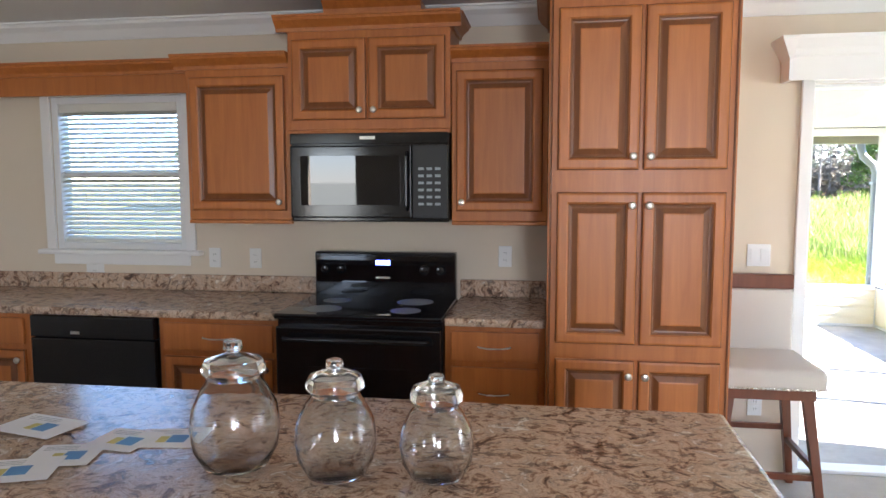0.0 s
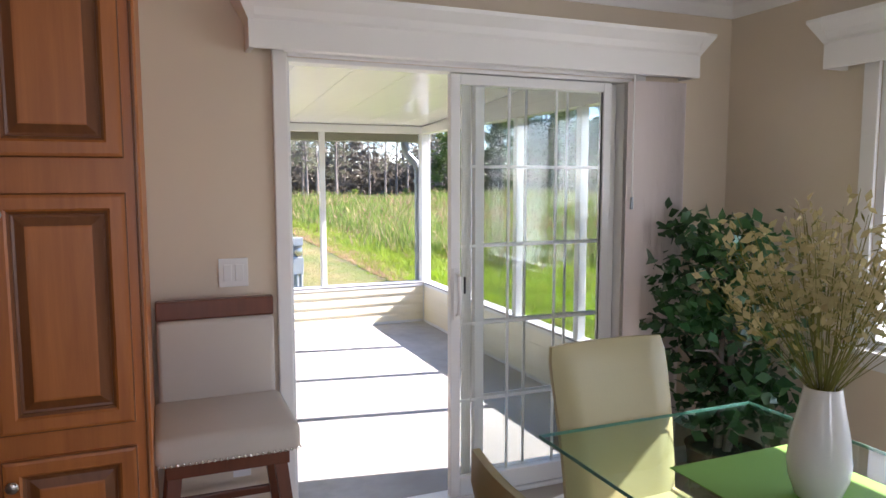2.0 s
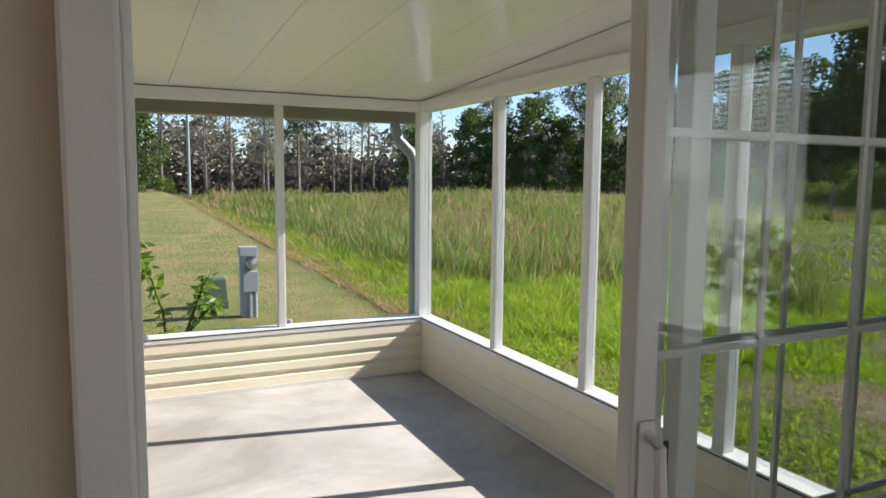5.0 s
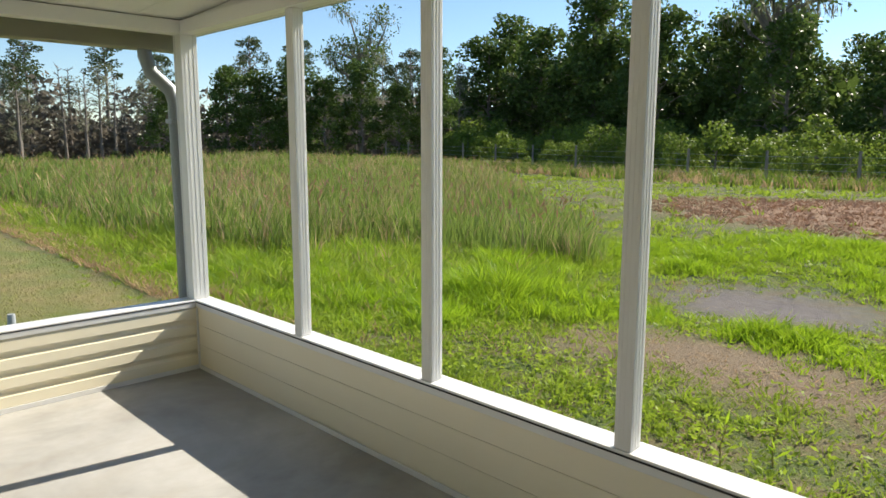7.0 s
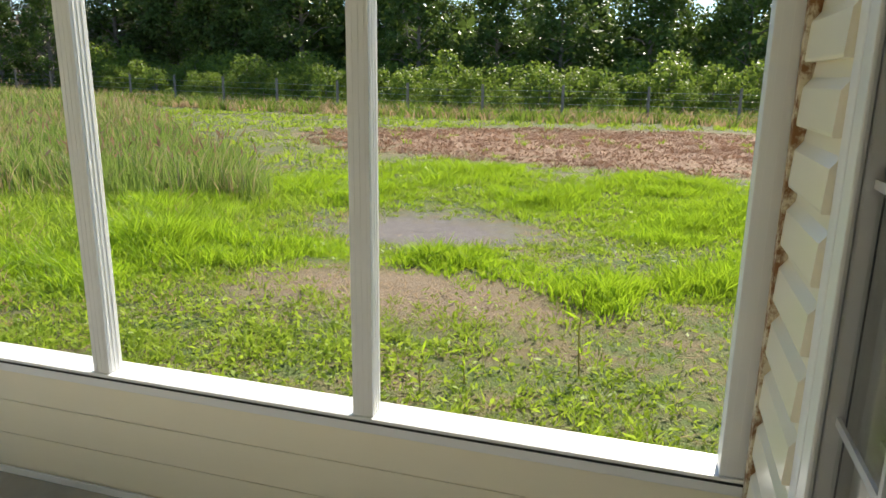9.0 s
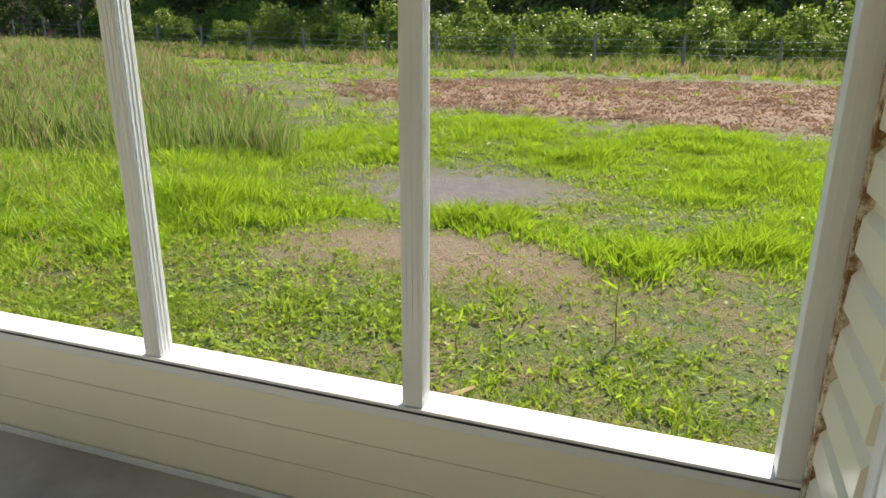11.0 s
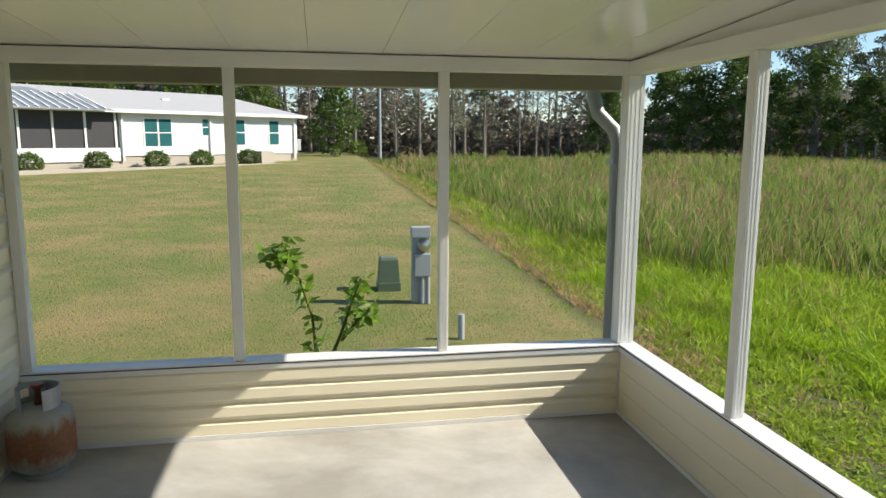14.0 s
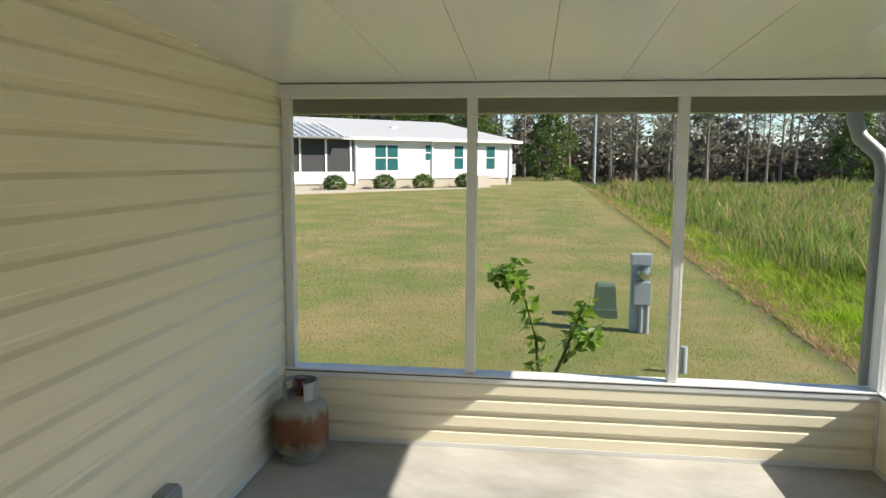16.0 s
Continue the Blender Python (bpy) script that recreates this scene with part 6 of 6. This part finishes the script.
# rough mown grass close to the porch: low bunches and flat broad leaves
n = 21000
xs = 3.9 + 11.5 * rng.uniform(0, 1, n) ** 1.4
ys = 7.0 + rng.normal(0, 1, n) * (2.2 + 0.45 * (xs - 3.9))
ok = (rng.uniform(0, 1, n) < 0.25 + 0.9 * density(xs, ys, 1.5, 3) - 0.65 * dry_zone(xs, ys)) & ~in_mud(xs, ys, rng.uniform(0.2, 1.2, n)) & ((xs > 5.1) | (ys < 7.9))
xs, ys = xs[ok], ys[ok]
tufts("rough_grass", xs, ys, 9, 0.05, 0.05 + 0.10 * density(xs, ys, 4.0, 4) * rng.uniform(0.3, 1.2, len(xs)), 0.012 + 0.0006 * xs, GRASS_ROUGH, "rough yellow-green grass beside the porch", 1.0)
n = 46000
xs = 3.9 + 11.0 * rng.uniform(0, 1, n) ** 1.4
ys = 7.0 + rng.normal(0, 1, n) * (2.2 + 0.45 * (xs - 3.9))
ok = (rng.uniform(0, 1, n) < 0.15 + 1.0 * density(xs, ys, 2.4, 13) - 0.75 * dry_zone(xs, ys)) & ~in_mud(xs, ys, rng.uniform(0.3, 1.3, n)) & ((xs > 5.1) | (ys < 7.9))
P = np.stack([xs, ys, height(xs, ys) + rng.uniform(0.0, 0.06, n)], 1)[ok]
v, f = leaves(P, 0.055, 0.4, -0.2)
tagged(mesh_object("broadleaf_weeds", v, f, GRASS_ROUGH), "low broad-leaved weeds among the rough grass", "weeds", kind="stuff")
n = 52000
xs, ys = rng.uniform(3.8, 11, n), rng.uniform(-3, 11, n)
ok = (rng.uniform(0, 1, n) < 0.10 + 0.9 * dry_zone(xs, ys)) & ((xs > 5.1) | (ys < 7.9))
field("dry_thatch", xs[ok], ys[ok], rng.uniform(0.02, 0.06, ok.sum()), np.full(ok.sum(), 0.013), GRASS_DRY, "dry straw thatch between the grass", 3.0)

# lush bunches: (x, y, reach, height)
cs = [(8.3, 9.6, 1.3, 0.55), (8.1, 4.9, 0.8, 0.36), (8.9, 6.2, 0.7, 0.34), (8.8, 3.4, 0.9, 0.34), (12.9, 9.7, 1.6, 0.36), (13.3, 6.0, 1.3, 0.30), (12.4, 3.2, 1.6, 0.32), (10.0, 2.2, 1.4, 0.32), (9.2, 0.0, 1.6, 0.28), (13.5, 0.0, 2.0, 0.28), (7.0, 9.5, 1.0, 0.30), (6.8, 11.2, 1.3, 0.36), (10.2, 11.0, 1.4, 0.46), (11.5, 4.2, 0.9, 0.28), (14.8, 4.0, 1.6, 0.28), (9.0, 8.0, 0.6, 0.30), (13.0, -4.0, 2.4, 0.28), (9.0, -3.5, 1.8, 0.26), (15.2, 8.0, 1.6, 0.34), (6.6, 13.6, 1.2, 0.42), (8.6, 13.2, 1.4, 0.42)]
X, Y, H = [], [], []
for cx, cy, r, h in cs:
    k = int(330 * r ** 1.6) + 40
    X.append(rng.normal(cx, r * 0.55, k)), Y.append(rng.normal(cy, r * 0.62, k))
    H.append(h * np.exp(-((X[-1] - cx) ** 2 + (Y[-1] - cy) ** 2) / (1.6 * r * r)))
X, Y, H = (np.concatenate(q) for q in (X, Y, H))
H *= (0.45 + 0.8 * density(X, Y, 3.0, 21)) * rng.uniform(0.7, 1.15, len(X))
ok = (X > 4.4) & ~in_mud(X, Y, rng.uniform(0.3, 1.2, len(X))) & (dry_zone(X, Y) * (0.5 + density(X, Y, 2.5, 71)) < rng.uniform(0.3, 0.9, len(X)))
tufts("lush_grass", X[ok], Y[ok], 15, 0.07, np.maximum(H[ok], 0.08), 0.016, GRASS_LUSH, "lush bright green grass tufts in the wet field", 0.75)

# cattail stand between lawn and bank, growing in clumps
n = 21000
ys = 10.0 + 44 * rng.uniform(0, 1, n) ** 1.6
xs = 5.3 + rng.uniform(0, 1, n) * (6 + (ys - 9.5) * 0.95)
lim = 1.72 + (ys - 4.0) * 2.3 + rng.normal(0, 1.6, n)
front = np.interp(xs, (5, 7, 8.2, 10, 12, 18), (23, 18, 15.0, 14.0, 11.2, 11.2)) - 1.6 * density(xs, ys, 0.8, 9) + rng.normal(0, 0.5, n)
ok = (xs < lim) & (xs < 31) & (ys > front) & (rng.uniform(0, 1, n) < 0.25 + 1.0 * density(xs, ys, 1.8, 14))
xs, ys = xs[ok], ys[ok]
hh = (0.55 + 0.55 * density(xs, ys, 0.45, 5) + 0.45 * density(xs, ys, 2.0, 6)) * np.clip((xs - 5.0) / 2.6, 0.25, 1) * rng.uniform(0.65, 1.15, len(xs)) * 0.9
dry = rng.uniform(0, 1, len(xs)) < 0.08 + 0.40 * density(xs, ys, 0.7, 8) * np.clip((ys - 11) / 8, 0.3, 1)
wd = 0.017 + 0.0013 * (ys - 8)
tufts("cattail_reeds", xs[~dry], ys[~dry], 7, 0.13, hh[~dry], wd[~dry], REED, "green cattail reeds in the swale", 0.34, 4)
tufts("dry_cattails", xs[dry], ys[dry], 7, 0.13, hh[dry], wd[dry], REED_DRY, "dry tan cattails among the reeds", 0.45, 4)
# brown seed heads and pale plumes over the reeds
k = rng.uniform(0, 1, len(xs)) < 0.16
P = np.stack([xs[k], ys[k], height(xs[k], ys[k]) + hh[k] * 0.80], 1)
v, f = leaves(P, 0.20, 0.16, -2.0)
tagged(mesh_object("seed_heads", v, f, RAKED), "brown cattail seed heads over the reeds", "seed heads", kind="stuff")
# low green and tan growth on the swale's near side, in front of the cattails
n = 11000
ys = 8.0 + 42 * rng.uniform(0, 1, n) ** 1.7
xs = 5.0 + rng.uniform(0, 1, n) ** 1.4 * (2.0 + 5.0 * np.clip((20 - ys) / 8, 0, 1))
ok = (ys < np.interp(xs, (5, 7, 8.2, 10, 12), (50, 20, 16.5, 15.5, 12))) & (ys - 8 > rng.uniform(-1, 5, n) * np.clip((xs - 4.9), 0, 1)) & (rng.uniform(0, 1, n) < 0.3 + 0.9 * density(xs, ys, 1.6, 61))
xs, ys = xs[ok], ys[ok]
tan = rng.uniform(0, 1, len(xs)) < np.clip(0.75 - (xs - 5.0) * 0.7, 0.08, 1)
hb = np.clip(0.14 + (xs - 5.0) * 0.14, 0.12, 0.40) * np.clip((ys - 7) / 4.0, 0.3, 1) * rng.uniform(0.6, 1.2, len(xs))
tufts("swale_grass", xs[~tan], ys[~tan], 13, 0.10, hb[~tan], 0.015 + 0.0009 * (ys[~tan] - 8), GRASS_ROUGH, "ragged green grass down the swale's side", 0.8)
tufts("swale_straw", xs[tan], ys[tan], 13, 0.10, hb[tan], 0.014 + 0.0009 * (ys[tan] - 8), GRASS_DRY, "dry tan grass along the lawn's edge", 0.9)
# bank grass and reddish weeds by the fence
n = 9000
xs, ys = rng.uniform(14.5, 37, n), rng.uniform(-26, 50, n)
on_bank = (((xs - 22) / 5.8) ** 2 + ((ys - 2) / 13.0) ** 2) < 1
ok = ~on_bank | (rng.uniform(0, 1, n) < 0.10)
xs, ys = xs[ok], ys[ok]
w = xs > 29.5
g = w & (rng.uniform(0, 1, len(xs)) < 0.55)
w = w & ~g
rest = ~w & ~g
tufts("bank_grass", xs[rest], ys[rest], 9, 0.16, rng.uniform(0.08, 0.28, rest.sum()), 0.022 + 0.0012 * xs[rest], GRASS_ROUGH, "mixed grass on the field bank", 0.9)
tufts("fence_weeds", xs[w], ys[w], 12, 0.3, rng.uniform(0.25, 0.65, w.sum()), 0.06, GRASS_DRY, "tan and reddish weeds along the fence", 0.6)
tufts("fence_herbs", xs[g], ys[g], 12, 0.3, rng.uniform(0.3, 0.8, g.sum()), 0.07, LEAF_LIGHT, "grey-green herbs along the fence", 0.6)
n = 6500
xs, ys = 16.8 + 0.62 * np.floor(rng.uniform(0, 17, n)) + rng.normal(0, 0.12, n), rng.uniform(-11, 15, n)
ok = (((xs - 22) / 5.6) ** 2 + ((ys - 2) / 13.0) ** 2) < 1
tufts("bank_thatch", xs[ok], ys[ok], 7, 0.16, rng.uniform(0.05, 0.16, ok.sum()), 0.045, RAKED, "cut brown thatch in rows on the raked bank", 1.8)

# tall weeds and a dry stick by the porch
for wx, wy, wh in ((6.2, 4.6, 0.62), (5.87, 5.28, 0.28), (5.62, 5.49, 0.26)):
    wz = float(height(wx, wy))
    wd_ = thing("tall_weed", (wx, wy, wz), "tall green weed standing in the rough grass", "weed", "weeds by the porch")
    pipe("stalk", [(wx, wy, wz - 0.03), (wx + 0.02, wy + 0.02, wz + wh * 0.5), (wx + 0.06, wy, wz + wh)], [0.006, 0.005, 0.002], STEM, wd_, 5)
    k = rng.uniform(0.15, 1.0, 9)[:, None]
    v, f = leaves(np.array((0.0, 0, 0)) + k * np.array((0.05, 0.01, wh)), 0.12, 0.12, -0.9)
    mesh_object("blades", v, f, GRASS_LUSH, wd_)
sz = float(height(5.1, 5.35))
tagged(pipe("dry_stick", [(5.02, 5.45, sz + 0.03), (5.1, 5.35, sz + 0.05), (5.25, 5.27, sz + 0.04)], [0.018, 0.022, 0.012], REED_DRY, None, 6), "broken pale dry stalk lying on the grass", "stick")
